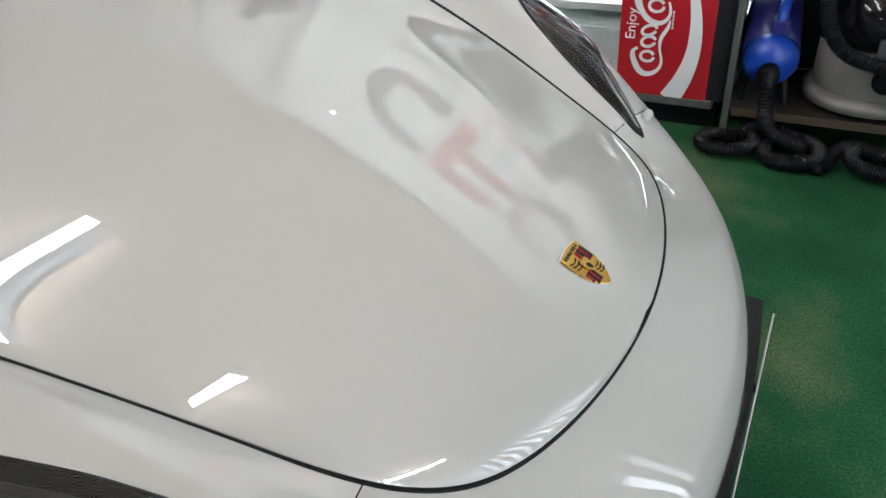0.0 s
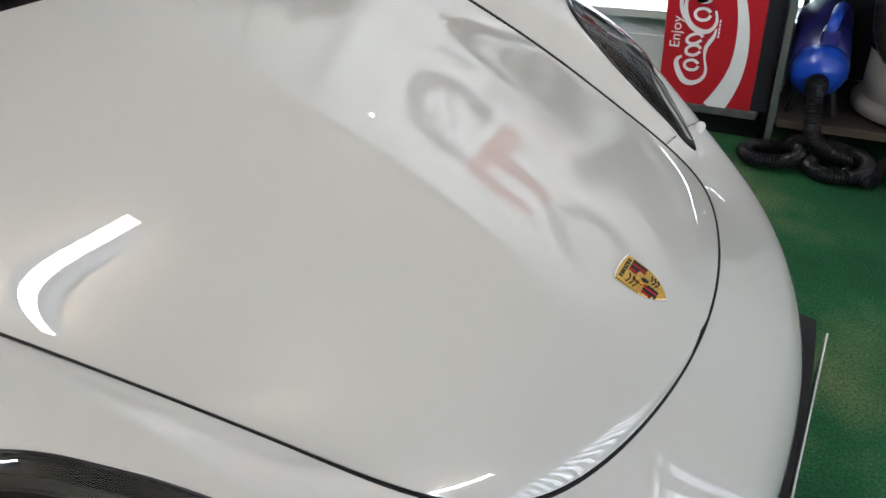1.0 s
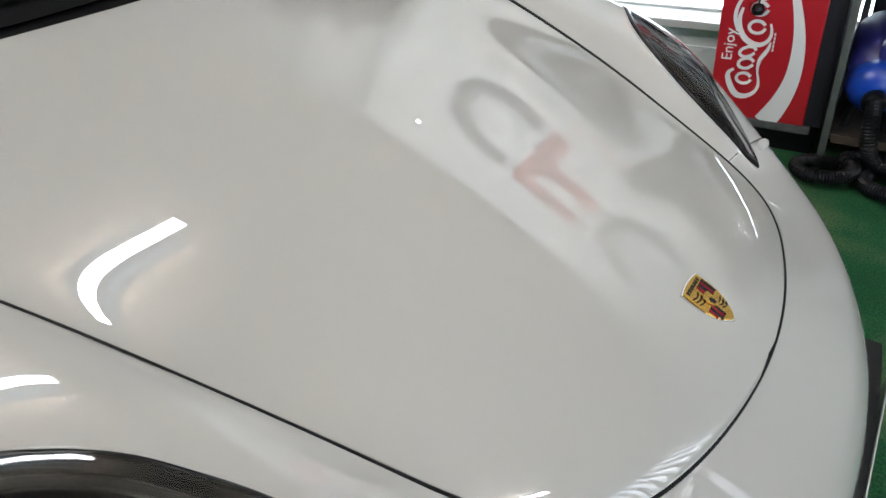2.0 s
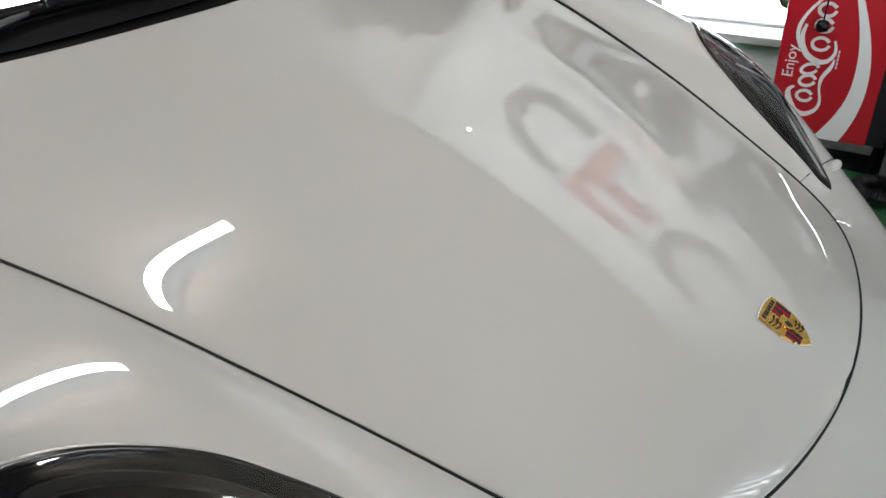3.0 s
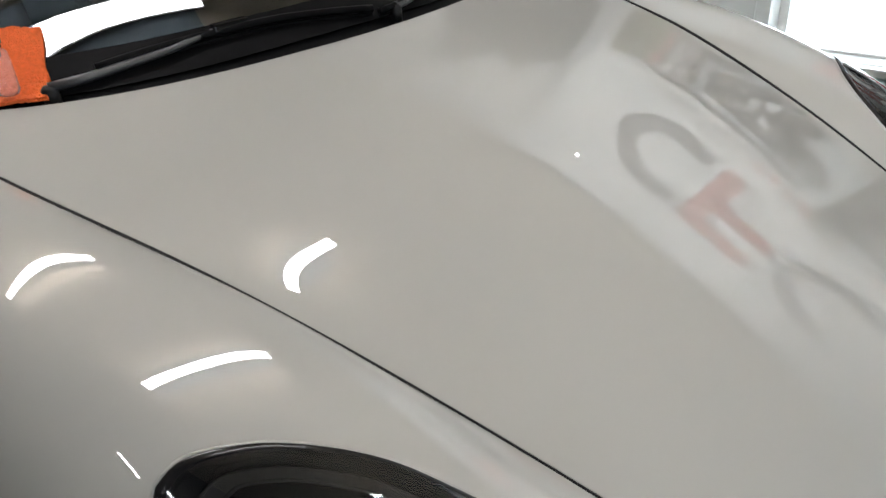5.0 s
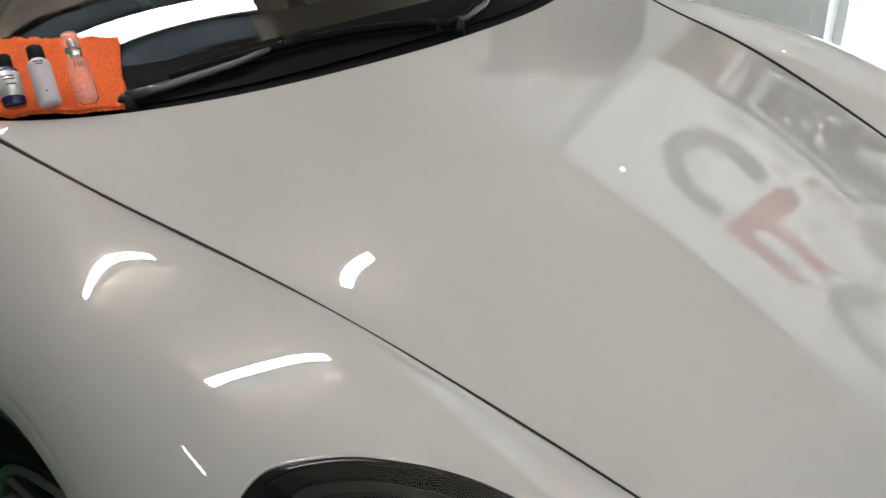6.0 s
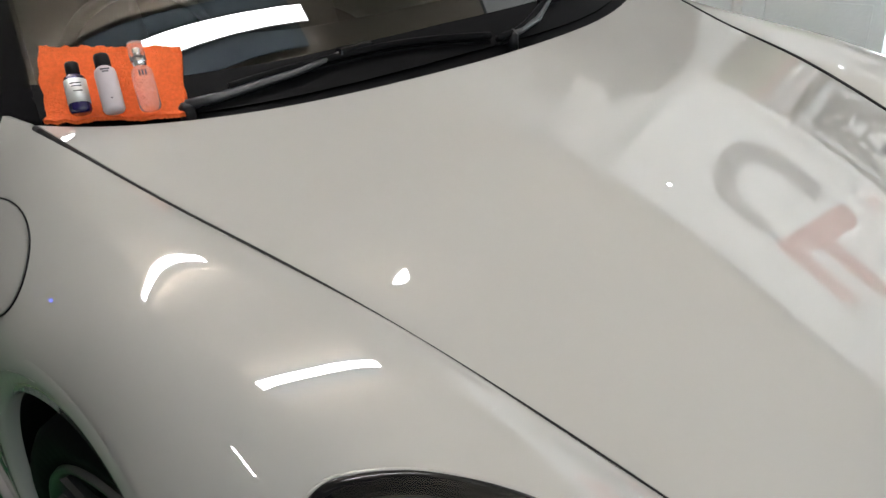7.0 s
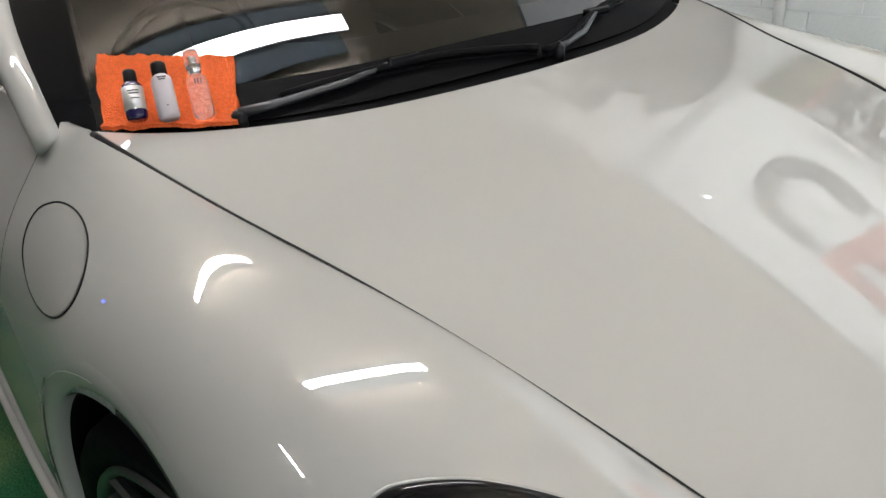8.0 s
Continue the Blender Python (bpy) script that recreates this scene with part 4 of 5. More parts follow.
# ---- towel and bottles on the windscreen's corner ----
def make_towel():
    rng = random.Random(4)
    nu, nv = 60, 44
    corner = [(-0.488, -0.714), (-0.384, -0.538), (-0.484, -0.480), (-0.586, -0.670)]
    v = []
    for i in range(nu):
        a = i / (nu - 1)
        for j in range(nv):
            b = j / (nv - 1)
            x = (corner[0][0] * (1 - a) + corner[1][0] * a) * (1 - b) + (corner[3][0] * (1 - a) + corner[2][0] * a) * b
            y = (corner[0][1] * (1 - a) + corner[1][1] * a) * (1 - b) + (corner[3][1] * (1 - a) + corner[2][1] * a) * b
            p = on_screen(x + 0.014 * (1 - b), y, 0.012)
            fold = 0.004 * noise.noise((x * 18, y * 18, 1)) + 0.0022 * noise.noise((x * 160, y * 160, 5)) + 0.003 * noise.noise((x * 75, y * 75, 3)) + rng.uniform(-0.0008, 0.0008)
            edge_in = 0.006 * noise.noise((x * 40, y * 40, 9)) if i in (0, nu - 1) or j in (0, nv - 1) else 0
            v.append((p.x + edge_in, p.y + edge_in, p.z + fold))
    top = len(v)
    v += [(x, y, z - 0.006) for x, y, z in v]
    faces = grid_faces(nu, nv) + [tuple(top + k for k in f[::-1]) for f in grid_faces(nu, nv)]
    rim = [j for j in range(nv)] + [i * nv + nv - 1 for i in range(1, nu)] + [(nu - 1) * nv + j for j in range(nv - 2, -1, -1)] + [i * nv for i in range(nu - 2, 0, -1)]
    for a, b in zip(rim, rim[1:] + rim[:1]):
        faces.append((a, b, top + b, top + a))
    ob = mesh_object("towel", v, faces, TOWEL)
    return tagged(ob, "orange microfibre towel spread on the windscreen corner", "towel")


make_towel()


def recline(x, y, lean=0.0):
    """Pose on the towel: z up the glass, leaning to the side by lean degrees."""
    p, q = on_screen(x, y, 0.014), on_screen(x - 0.08, y + 0.02, 0.014)
    up = (q - p).normalized()
    side = Vector((0.12, 1, 0)).normalized()
    out = up.cross(side).normalized()
    if out.z < 0:
        out = -out
    side = out.cross(up)
    m = Matrix((side, out, up)).transposed().to_4x4()
    m = m @ Matrix.Rotation(radians(lean), 4, "Y") @ Matrix.Rotation(radians(-22), 4, "X")
    return Matrix.Translation(p) @ m


def make_bottle(x, y, r, h, kind, lean):
    m = recline(x, y, lean) @ Matrix.Translation((0, r + 0.001, 0))
    names = {"dark": "small dark blue dropper bottle with a silver label", "frosted": "small frosted white bottle with a black cap", "clear": "small clear spray bottle with a silver collar"}
    b = tagged(new("bottle"), names[kind] + " on the towel", "bottle", group="bottles on the towel")
    mat = {"dark": DARK_GLASS, "frosted": FROSTED, "clear": CLEAR_PLASTIC}[kind]
    part("body", lathe(bmesh.new(), [(r * 0.86, 0), (r, 0.004), (r, h * 0.78), (r * 0.92, h * 0.86), (r * 0.5, h * 0.94), (r * 0.48, h)], 28, m), mat, b, smooth=True)
    if kind == "dark":
        part("label", lathe(bmesh.new(), [(r * 1.012, h * 0.20), (r * 1.012, h * 0.78)], 28, m), STEEL_LABEL, b, "silver paper label", smooth=True)
        for k, z in enumerate((0.64, 0.57, 0.45)):
            bm = bmesh.new()
            box(bm, (-r * 0.5, r * 0.93, h * z), (r * (0.5 - 0.1 * k), r * 1.03, h * (z + 0.025)), 0, m)
            part("text_bar", bm, GREY_DARK, b)
        part("cap", lathe(bmesh.new(), [(r * 0.62, h * 0.93), (r * 0.62, h * 1.20), (r * 0.52, h * 1.24)], 24, m), BLACK_PLASTIC, b, "black cap", smooth=True)
    if kind == "frosted":
        part("cap", lathe(bmesh.new(), [(r * 0.72, h * 0.92), (r * 0.72, h * 1.14), (r * 0.66, h * 1.18)], 24, m), BLACK_PLASTIC, b, "black cap", smooth=True)
        for k, (z, w) in enumerate(((0.80, 0.42), (0.75, 0.30), (0.2, 0.1))):
            bm = bmesh.new()
            box(bm, (-r * w, r * 0.93, h * z), (r * w, r * 1.02, h * (z + 0.022)), 0, m)
            part("text_bar", bm, GREY_DARK, b)
    if kind == "clear":
        part("collar", lathe(bmesh.new(), [(r * 0.66, h * 0.93), (r * 0.66, h * 1.13), (r * 0.6, h * 1.15)], 24, m), CHROME, b, "silver collar", smooth=True)
        part("pump", lathe(bmesh.new(), [(r * 0.36, h * 1.14), (r * 0.36, h * 1.32), (r * 0.3, h * 1.34)], 20, m), CHROME, b, smooth=True)
        part("cover", lathe(bmesh.new(), [(r * 0.74, h * 1.06), (r * 0.74, h * 1.46), (r * 0.5, h * 1.49)], 24, m), CLEAR_PLASTIC, b, "clear cover", smooth=True)
        for k in (-1, 0, 1):
            bm = bmesh.new()
            box(bm, (k * r * 0.28 - 0.0012, r * 0.95, h * 0.66), (k * r * 0.28 + 0.0012, r * 1.02, h * 0.78), 0, m)
            part("text_bar", bm, GREY_DARK, b)


make_bottle(-0.452, -0.664, 0.0160, 0.064, "dark", -2)
make_bottle(-0.424, -0.624, 0.0160, 0.078, "frosted", 0)
make_bottle(-0.402, -0.577, 0.0160, 0.074, "clear", 0)


# ---- drinks cabinet ----
def make_cabinet():
    c = tagged(new("drinks_cabinet"), "red drinks cabinet with white swash lettering by the wall", "cabinet")
    x0, x1, y0, y1, z0, z1 = 0.282, 0.660, 1.79, 2.14, 0.118, 0.86
    boxed("body", (x0, y0 + 0.006, z0), (x1, y1, z1), DARK_PANEL, c, 0.006)
    boxed("front_panel", (x0, y0, z0), (x1 - 0.055, y0 + 0.014, z1), RED, c, 0.004, "glossy red front panel")
    boxed("plinth", (x0 + 0.02, y0 + 0.05, 0), (x1 - 0.02, y1 - 0.02, z0), BLACK_PLASTIC, c, 0.004)
    # brushes of scuffed rubber along the foot
    boxed("foot_strip", (x0 - 0.004, y0 - 0.004, z0 - 0.028), (x1 - 0.03, y0 + 0.05, z0 + 0.004), SCUFFED, c, 0.006)

    def ribbon(name, pts, widths, lift=0.002):
        """A flat painted stroke on the front, from points (along x, up z) and widths."""
        p = spline([(a, b, w) for (a, b), w in zip(pts, widths)], 8 * len(pts))
        v = []
        for i in range(len(p)):
            d = p[min(i + 1, len(p) - 1), :2] - p[max(i - 1, 0), :2]
            d = d / (np.linalg.norm(d) + 1e-9)
            n = np.array((-d[1], d[0])) * p[i, 2] / 2
            for s in (1, -1):
                v.append((p[i, 0] + s * n[0], y0 - lift, p[i, 1] + s * n[1]))
        base = len(v)
        v += [(x, y0 + 0.001, z) for x, y, z in v]
        f = grid_faces(len(p), 2) + [tuple(q + base for q in r[::-1]) for r in grid_faces(len(p), 2)]
        for i in range(len(p) - 1):
            for s in (0, 1):
                f.append((2 * i + s, 2 * i + 2 + s, base + 2 * i + 2 + s, base + 2 * i + s))
        return mesh_object(name, v, f, WHITE_INK, c, smooth=False)

    ribbon("wave", [(0.478, 0.112), (0.515, 0.185), (0.540, 0.27), (0.545, 0.35), (0.535, 0.44), (0.508, 0.54), (0.48, 0.62), (0.455, 0.70)], [0.072, 0.062, 0.05, 0.043, 0.034, 0.024, 0.016, 0.012])
    # swash marks in place of the trade name, running up the panel
    ribbon("swash", [(0.430, 0.285), (0.438, 0.238), (0.415, 0.205), (0.375, 0.200), (0.345, 0.235), (0.335, 0.275), (0.352, 0.290)], [0.006, 0.010, 0.014, 0.020, 0.020, 0.014, 0.008])
    ribbon("swash", [(0.430, 0.285), (0.430, 0.33), (0.448, 0.365), (0.455, 0.395)], [0.006, 0.012, 0.012, 0.004])
    for zc in (0.262, 0.315, 0.355):
        a = [(0.392 + 0.024 * math.cos(t) + 0.10 * (zc - 0.26) * math.sin(t) - 0.004, zc + 0.018 * math.sin(t)) for t in np.linspace(0.4, 6.2, 8)]
        ribbon("swash", a, [0.010] * 8)
    ribbon("swash", [(0.445, 0.455), (0.452, 0.415), (0.430, 0.385), (0.395, 0.385), (0.362, 0.41), (0.345, 0.46), (0.352, 0.50)], [0.006, 0.010, 0.014, 0.018, 0.018, 0.014, 0.008])
    for zc in (0.44, 0.50, 0.55):
        a = [(0.405 + 0.026 * math.cos(t), zc + 0.020 * math.sin(t)) for t in np.linspace(0.4, 6.2, 8)]
        ribbon("swash", a, [0.010] * 8)
    ribbon("swash", [(0.345, 0.42), (0.33, 0.47), (0.345, 0.53), (0.40, 0.60)], [0.006, 0.012, 0.010, 0.008])
    for k in range(5):
        boxed("small_bar", (0.462, y0 - 0.002, 0.365 + 0.013 * k), (0.467, y0 + 0.001, 0.374 + 0.013 * k), WHITE_INK, c)
    txt = bpy.data.curves.new("word", "FONT")
    txt.body, txt.size, txt.extrude, txt.align_x = "Enjoy", 0.050, 0.001, "LEFT"
    txt.materials.append(WHITE_INK)
    word = new("word", txt)
    word.parent = c
    word.matrix_local = Matrix.Translation((0.338, y0 - 0.001, 0.318)) @ Matrix.Rotation(radians(-90), 4, "Y") @ Matrix.Rotation(radians(90), 4, "X")
    # hanging pull with its cord
    part("knob", lathe(bmesh.new(), [(0.006, -0.02), (0.018, -0.016), (0.021, 0.0), (0.016, 0.014), (0.006, 0.018)], 20, Matrix.Translation((0.402, y0 - 0.024, 0.505))), GLOSS_BLACK, c, "black round pull", smooth=True)
    part("cord", sweep(bmesh.new(), [(0.402, y0 - 0.024, 0.52), (0.405, y0 - 0.014, 0.66), (0.41, y0 - 0.004, 0.80)], 0.003, 6), BLACK_RUBBER, c)


make_cabinet()


# ---- rack with vacuum cleaners ----
def make_rack():
    r = tagged(new("storage_rack"), "dirty metal rack with stained board shelf holding vacuum cleaners", "rack")
    x0, x1, y0, y1 = 0.672, 1.62, 1.735, 2.18
    for x in (x0, x1 - 0.03):
        for y in (y0, y1 - 0.03):
            boxed("post", (x, y, 0), (x + 0.022, y + 0.03, 1.15), FRAME_METAL, r, 0.003)
    boxed("shelf", (x0 + 0.002, y0 + 0.004, 0.112), (x1 - 0.002, y1, 0.130), SHELF_WOOD, r, 0.002, "stained brown board shelf")
    boxed("edge_strip", (x0 + 0.031, y0 - 0.003, 0.104), (x1 - 0.031, y0 + 0.003, 0.132), WORN_EDGE, r, 0.001, "worn pale shelf edge")
    boxed("shelf", (x0 + 0.002, y0 + 0.004, 0.86), (x1 - 0.002, y1, 0.878), SHELF_WOOD, r, 0.002)
    boxed("back_panel", (x0 + 0.03, y1 - 0.012, 0.14), (x1 - 0.03, y1 - 0.004, 0.85), DARK_PANEL, r)


make_rack()


def ribbed(points, radius, step=0.0045, sides=12):
    p = np.array(points, float)
    n = max(12, int(np.linalg.norm(np.diff(p, axis=0), axis=1).sum() / step))
    return sweep(bmesh.new(), spline(p, n), radius, sides, ribs=radius * 0.14)


def make_blower():
    b = tagged(new("blower"), "blue cylinder car dryer with a black ribbed hose", "blower")
    c = Vector((0.790, 1.80, 0.285))
    ax = Vector((-0.10, 0.93, 0.27)).normalized()
    m = Matrix.Translation(c) @ ax.to_track_quat("Z", "Y").to_matrix().to_4x4()
    part("nose_cap", lathe(bmesh.new(), [(0.030, -0.062), (0.050, -0.055), (0.075, -0.035), (0.088, -0.006), (0.090, 0.02)], 40, m), BLUE, b, "bright blue rounded end cap", smooth=True)
    part("barrel", lathe(bmesh.new(), [(0.089, 0.018), (0.089, 0.30), (0.075, 0.33)], 40, m), INDIGO, b, "indigo blue barrel", smooth=True)
    part("hose_collar", lathe(bmesh.new(), [(0.033, -0.10), (0.036, -0.09), (0.034, -0.055)], 24, m), BLACK_RUBBER, b, smooth=True)
    part("handle", sweep(bmesh.new(), spline([c + Vector((0.01, 0.02, 0.085)), c + Vector((0.012, 0.03, 0.15)), c + Vector((0.015, 0.12, 0.17)), c + Vector((0.018, 0.21, 0.15))], 20), 0.018, 10), BLUE, b, smooth=True)
    boxed("switch_box", (-0.028, -0.03, 0), (0.028, 0.05, 0.05), INDIGO, b, 0.008, m=Matrix.Translation(c + Vector((0.012, 0.03, 0.082))))
    for dx in (-0.07, 0.07):
        part("foot", sweep(bmesh.new(), [c + Vector((dx, 0.02, -0.155)), c + Vector((dx * 0.7, 0.03, -0.06))], 0.014, 8), BLACK_PLASTIC, b)
    start = c - ax * 0.095
    hose = [start, start + Vector((0.006, -0.04, -0.035)), start + Vector((0.015, -0.055, -0.10)), start + Vector((0.035, -0.045, -0.155)), start + Vector((0.09, -0.02, -0.20)), start + Vector((0.15, 0.02, -0.235))]
    part("hose", ribbed(hose, 0.027), HOSE, b, "black ribbed hose", smooth=False)


make_blower()


def make_vacuum():
    v = tagged(new("vacuum_cleaner"), "dirty grey drum vacuum cleaner with shiny black motor head", "vacuum cleaner")
    m = Matrix.Translation((1.11, 1.945, 0.130)) @ Matrix.Diagonal((1.10, 1.10, 1.0, 1.0))
    part("drum", lathe(bmesh.new(), [(0.155, 0.03), (0.165, 0.04), (0.172, 0.10), (0.172, 0.235)], 48, m), DRUM, v, "dirty pale grey drum", smooth=True)
    part("base_ring", lathe(bmesh.new(), [(0.175, 0.012), (0.192, 0.02), (0.195, 0.05), (0.178, 0.066)], 48, m), DRUM, v, "pale base ring", smooth=True)
    part("head", lathe(bmesh.new(), [(0.180, 0.225), (0.186, 0.25), (0.18, 0.32), (0.15, 0.40), (0.08, 0.43), (0.01, 0.435)], 48, m), GLOSS_BLACK, v, "shiny black motor head", smooth=True)
    part("latch", box(bmesh.new(), (-0.02, -0.196, 0.20), (0.02, -0.176, 0.27), 0.004, m), GREY_DARK, v)
    part("inlet", lathe(bmesh.new(), [(0.034, 0), (0.036, 0.05), (0.030, 0.055)], 24, m @ Matrix.Translation((0.02, -0.17, 0.15)) @ Matrix.Rotation(radians(90), 4, "X")), BLACK_PLASTIC, v, smooth=True)
    for k in range(5):
        a = 2 * math.pi * k / 5 + 0.3
        part("castor", lathe(bmesh.new(), [(0.014, 0), (0.016, 0.012), (0.012, 0.02)], 16, m @ Matrix.Translation((0.15 * math.cos(a), 0.15 * math.sin(a), 0.0005))), BLACK_PLASTIC, v)
    hose = [(1.15, 1.72, 0.28), (1.17, 1.68, 0.272), (1.26, 1.68, 0.25), (1.36, 1.74, 0.25), (1.44, 1.85, 0.30)]
    part("hose", ribbed(hose, 0.022), HOSE, v, "black ribbed hose")
    hose = [(0.92, 1.80, 0.60), (0.93, 1.72, 0.48), (0.98, 1.68, 0.39), (1.08, 1.67, 0.345), (1.22, 1.68, 0.34), (1.35, 1.74, 0.36), (1.43, 1.86, 0.42)]
    part("hose", ribbed(hose, 0.024), HOSE, v, "black ribbed hose")


make_vacuum()


def floor_hose(pts, r=0.024):
    ob = part("hose", ribbed(pts, r), HOSE)
    return tagged(ob, "black ribbed vacuum hose coiled on the carpet", "hose", group="hoses on the floor")


def loop(cx, cy, rx, ry, a0, a1, n=16, z0=0.027, z1=0.027):
    return [(cx + rx * math.cos(t), cy + ry * math.sin(t), z0 + (z1 - z0) * i / (n - 1)) for i, t in enumerate(np.linspace(a0, a1, n))]


floor_hose(loop(0.71, 1.665, 0.085, 0.075, 1.2, 7.2, 18, 0.027, 0.055) + [(0.80, 1.80, 0.06), (0.76, 1.88, 0.05)])
floor_hose([(0.86, 1.80, 0.05)] + loop(0.915, 1.655, 0.085, 0.085, 2.6, 7.6, 16, 0.027, 0.05) + [(0.86, 1.72, 0.075)])
floor_hose([(1.02, 1.60, 0.027), (1.035, 1.68, 0.03), (1.08, 1.75, 0.04), (1.15, 1.74, 0.035), (1.22, 1.70, 0.03)] + loop(1.17, 1.64, 0.085, 0.07, 0.8, -3.6, 14, 0.03, 0.06))
floor_hose([(0.94, 1.64, 0.026), (0.985, 1.60, 0.026), (1.02, 1.585, 0.026)], 0.020)


# ---- high on the far wall: sign board, shelf and stored things, mirrored in the bonnet ----
def make_sign():
    s = tagged(new("sign_board"), "large white sign board with grey and red rounded marks", "sign")
    y = FAR - 0.012
    boxed("board", (-0.80, y, 1.575), (1.95, FAR - 0.001, 2.965), BANNER, s, 0.002)
    boxed("top_trim", (-0.815, y - 0.014, 2.960), (1.96, y + 0.004, 2.994), GREY_MID, s, 0.002)
    boxed("side_trim", (-0.915, y - 0.05, 1.25), (-0.818, FAR - 0.001, 2.99), TRUNKING, s, 0.006)

    layer = [0]

    def stroke(name, pts, width, mat):
        """A flat rounded stroke along points (x, z), each a little proud of the last."""
        layer[0] = (layer[0] + 1) % 4
        front = y - 0.003 - 0.0015 * layer[0]
        p = np.array(pts, float)
        d = np.gradient(p, axis=0)
        d /= np.linalg.norm(d, axis=1, keepdims=True)
        nrm = np.stack([-d[:, 1], d[:, 0]], 1) * width / 2
        turn = np.linspace(0, math.pi, 9)[1:-1]
        cap = lambda c, e, sg: [c + sg * math.sin(t) * e * width / 2 + math.cos(t) * np.array((-e[1], e[0])) * width / 2 * sg for t in turn]
        outline = list(p + nrm) + cap(p[-1], d[-1], 1) + list((p - nrm)[::-1]) + cap(p[0], d[0], -1)
        bm = bmesh.new()
        lo = [bm.verts.new((q[0], y + 0.001, q[1])) for q in outline]
        hi = [bm.verts.new((q[0], front, q[1])) for q in outline]
        n, m, c = len(outline), len(p), len(turn)
        for i in range(n):
            bm.faces.new((lo[i], lo[(i + 1) % n], hi[(i + 1) % n], hi[i]))
        for i in range(m - 1):
            bm.faces.new((hi[i], hi[i + 1], hi[2 * m + c - 2 - i], hi[2 * m + c - 1 - i]))
        bm.faces.new(hi[m - 1:m + c + 1])
        bm.faces.new(hi[2 * m + c - 1:] + hi[:1])
        return part(name, bm, mat, s)

    def bracket(x0, x1, z0, z1, width, mat, name="mark"):
        """A half-round stroke open to the side; x0, x1, z0, z1 of its middle line."""
        r, c = (z1 - z0) / 2, (z1 + z0) / 2
        arc = [(x0 + r * (1 - math.sin(t)), c + r * math.cos(t)) for t in np.linspace(0, math.pi, 25)]
        return stroke(name, [(x1, z1), ((x1 + x0 + r) / 2, z1)] + arc + [((x1 + x0 + r) / 2, z0), (x1, z0)], width, mat)

    W = 0.138
    bracket(-0.270, 0.118, 1.958, 2.436, W, BANNER_GREY)
    stroke("mark", [(0.318, 1.937), (0.315, 2.2), (0.312, 2.456)], W, BANNER_RED)
    stroke("mark", [(0.312, 2.456), (0.5, 2.457), (0.700, 2.458)], W, BANNER_RED)
    stroke("mark", [(0.315, 2.183), (0.5, 2.184), (0.708, 2.184)], W, BANNER_RED)
    bracket(0.925, 1.375, 1.944, 2.452, W, BANNER_GREY)

    def small(k, x, z, mat):
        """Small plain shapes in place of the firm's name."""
        h, w = 0.035, 0.020
        if k == "arc":
            bracket(x - 0.030, x + 0.020, z - h, z + h, w, mat, "word_shape")
        elif k == "ring":
            stroke("word_shape", [(x + 0.030 * math.sin(t), z + h * math.cos(t)) for t in np.linspace(0, 6.2, 25)], w, mat)
        elif k == "wedge":
            bm = bmesh.new()
            v = [[bm.verts.new((x + a, yy, z + b)) for a, b in ((-0.036, -0.040), (0.036, -0.040), (0.0, 0.042))] for yy in (y + 0.001, y - 0.004)]
            bm.faces.new(v[1])
            for i in range(3):
                bm.faces.new((v[0][i], v[0][(i + 1) % 3], v[1][(i + 1) % 3], v[1][i]))
            part("word_shape", bm, mat, s)
        elif k == "bar":
            stroke("word_shape", [(x, z - h), (x, z), (x, z + h)], w, mat)
        elif k == "pair":
            for d in (-0.024, 0.024):
                stroke("word_shape", [(x + d, z - h), (x + d, z), (x + d, z + h)], w, mat)
            stroke("word_shape", [(x - 0.024, z + h), (x, z), (x + 0.024, z - h)], w, mat)
        elif k == "tee":
            stroke("word_shape", [(x - 0.030, z + h), (x, z + h), (x + 0.030, z + h)], w, mat)
            stroke("word_shape", [(x, z - h), (x, z), (x, z + h)], w, mat)
        elif k == "flag":
            stroke("word_shape", [(x - 0.020, z - h), (x - 0.020, z), (x - 0.020, z + h)], w, mat)
            stroke("word_shape", [(x - 0.020, z + h), (x, z + h), (x + 0.028, z + h)], w, mat)
            stroke("word_shape", [(x - 0.020, z), (x, z), (x + 0.022, z)], w, mat)

    for i, k in enumerate(("arc", "ring", "wedge", "tee", "bar", "pair", "arc")):
        small(k, -0.274 + 0.081 * i - (0.012 if i == 5 else 0), 1.700 - 0.002 * i, BANNER_GREY)
    for i, k in enumerate(("flag", "wedge", "flag", "pair")):
        small(k, 0.347 + 0.092 * i, 1.686 - 0.010 * i, BANNER_RED)


make_sign()


def make_print():
    p = tagged(new("small_print"), "small grey and red line of print below the large marks", "lettering")
    for i in range(9):
        boxed("print_bar", (1.00 + 0.055 * i, FAR - 0.017, 1.605 + 0.012 * (i % 3)), (1.042 + 0.055 * i, FAR - 0.0118, 1.650 + 0.010 * (i % 2)), BANNER_RED if i in (2, 3, 6) else BANNER_GREY, p)


make_print()
plaster = boxed("wall_panel", (-2.95, FAR - 0.011, 1.18), (-0.92, FAR - 0.0085, 2.99), GREY_PLASTER)
tagged(plaster, "plain pale plasterboard panel on the block wall", "panel", kind="structure")


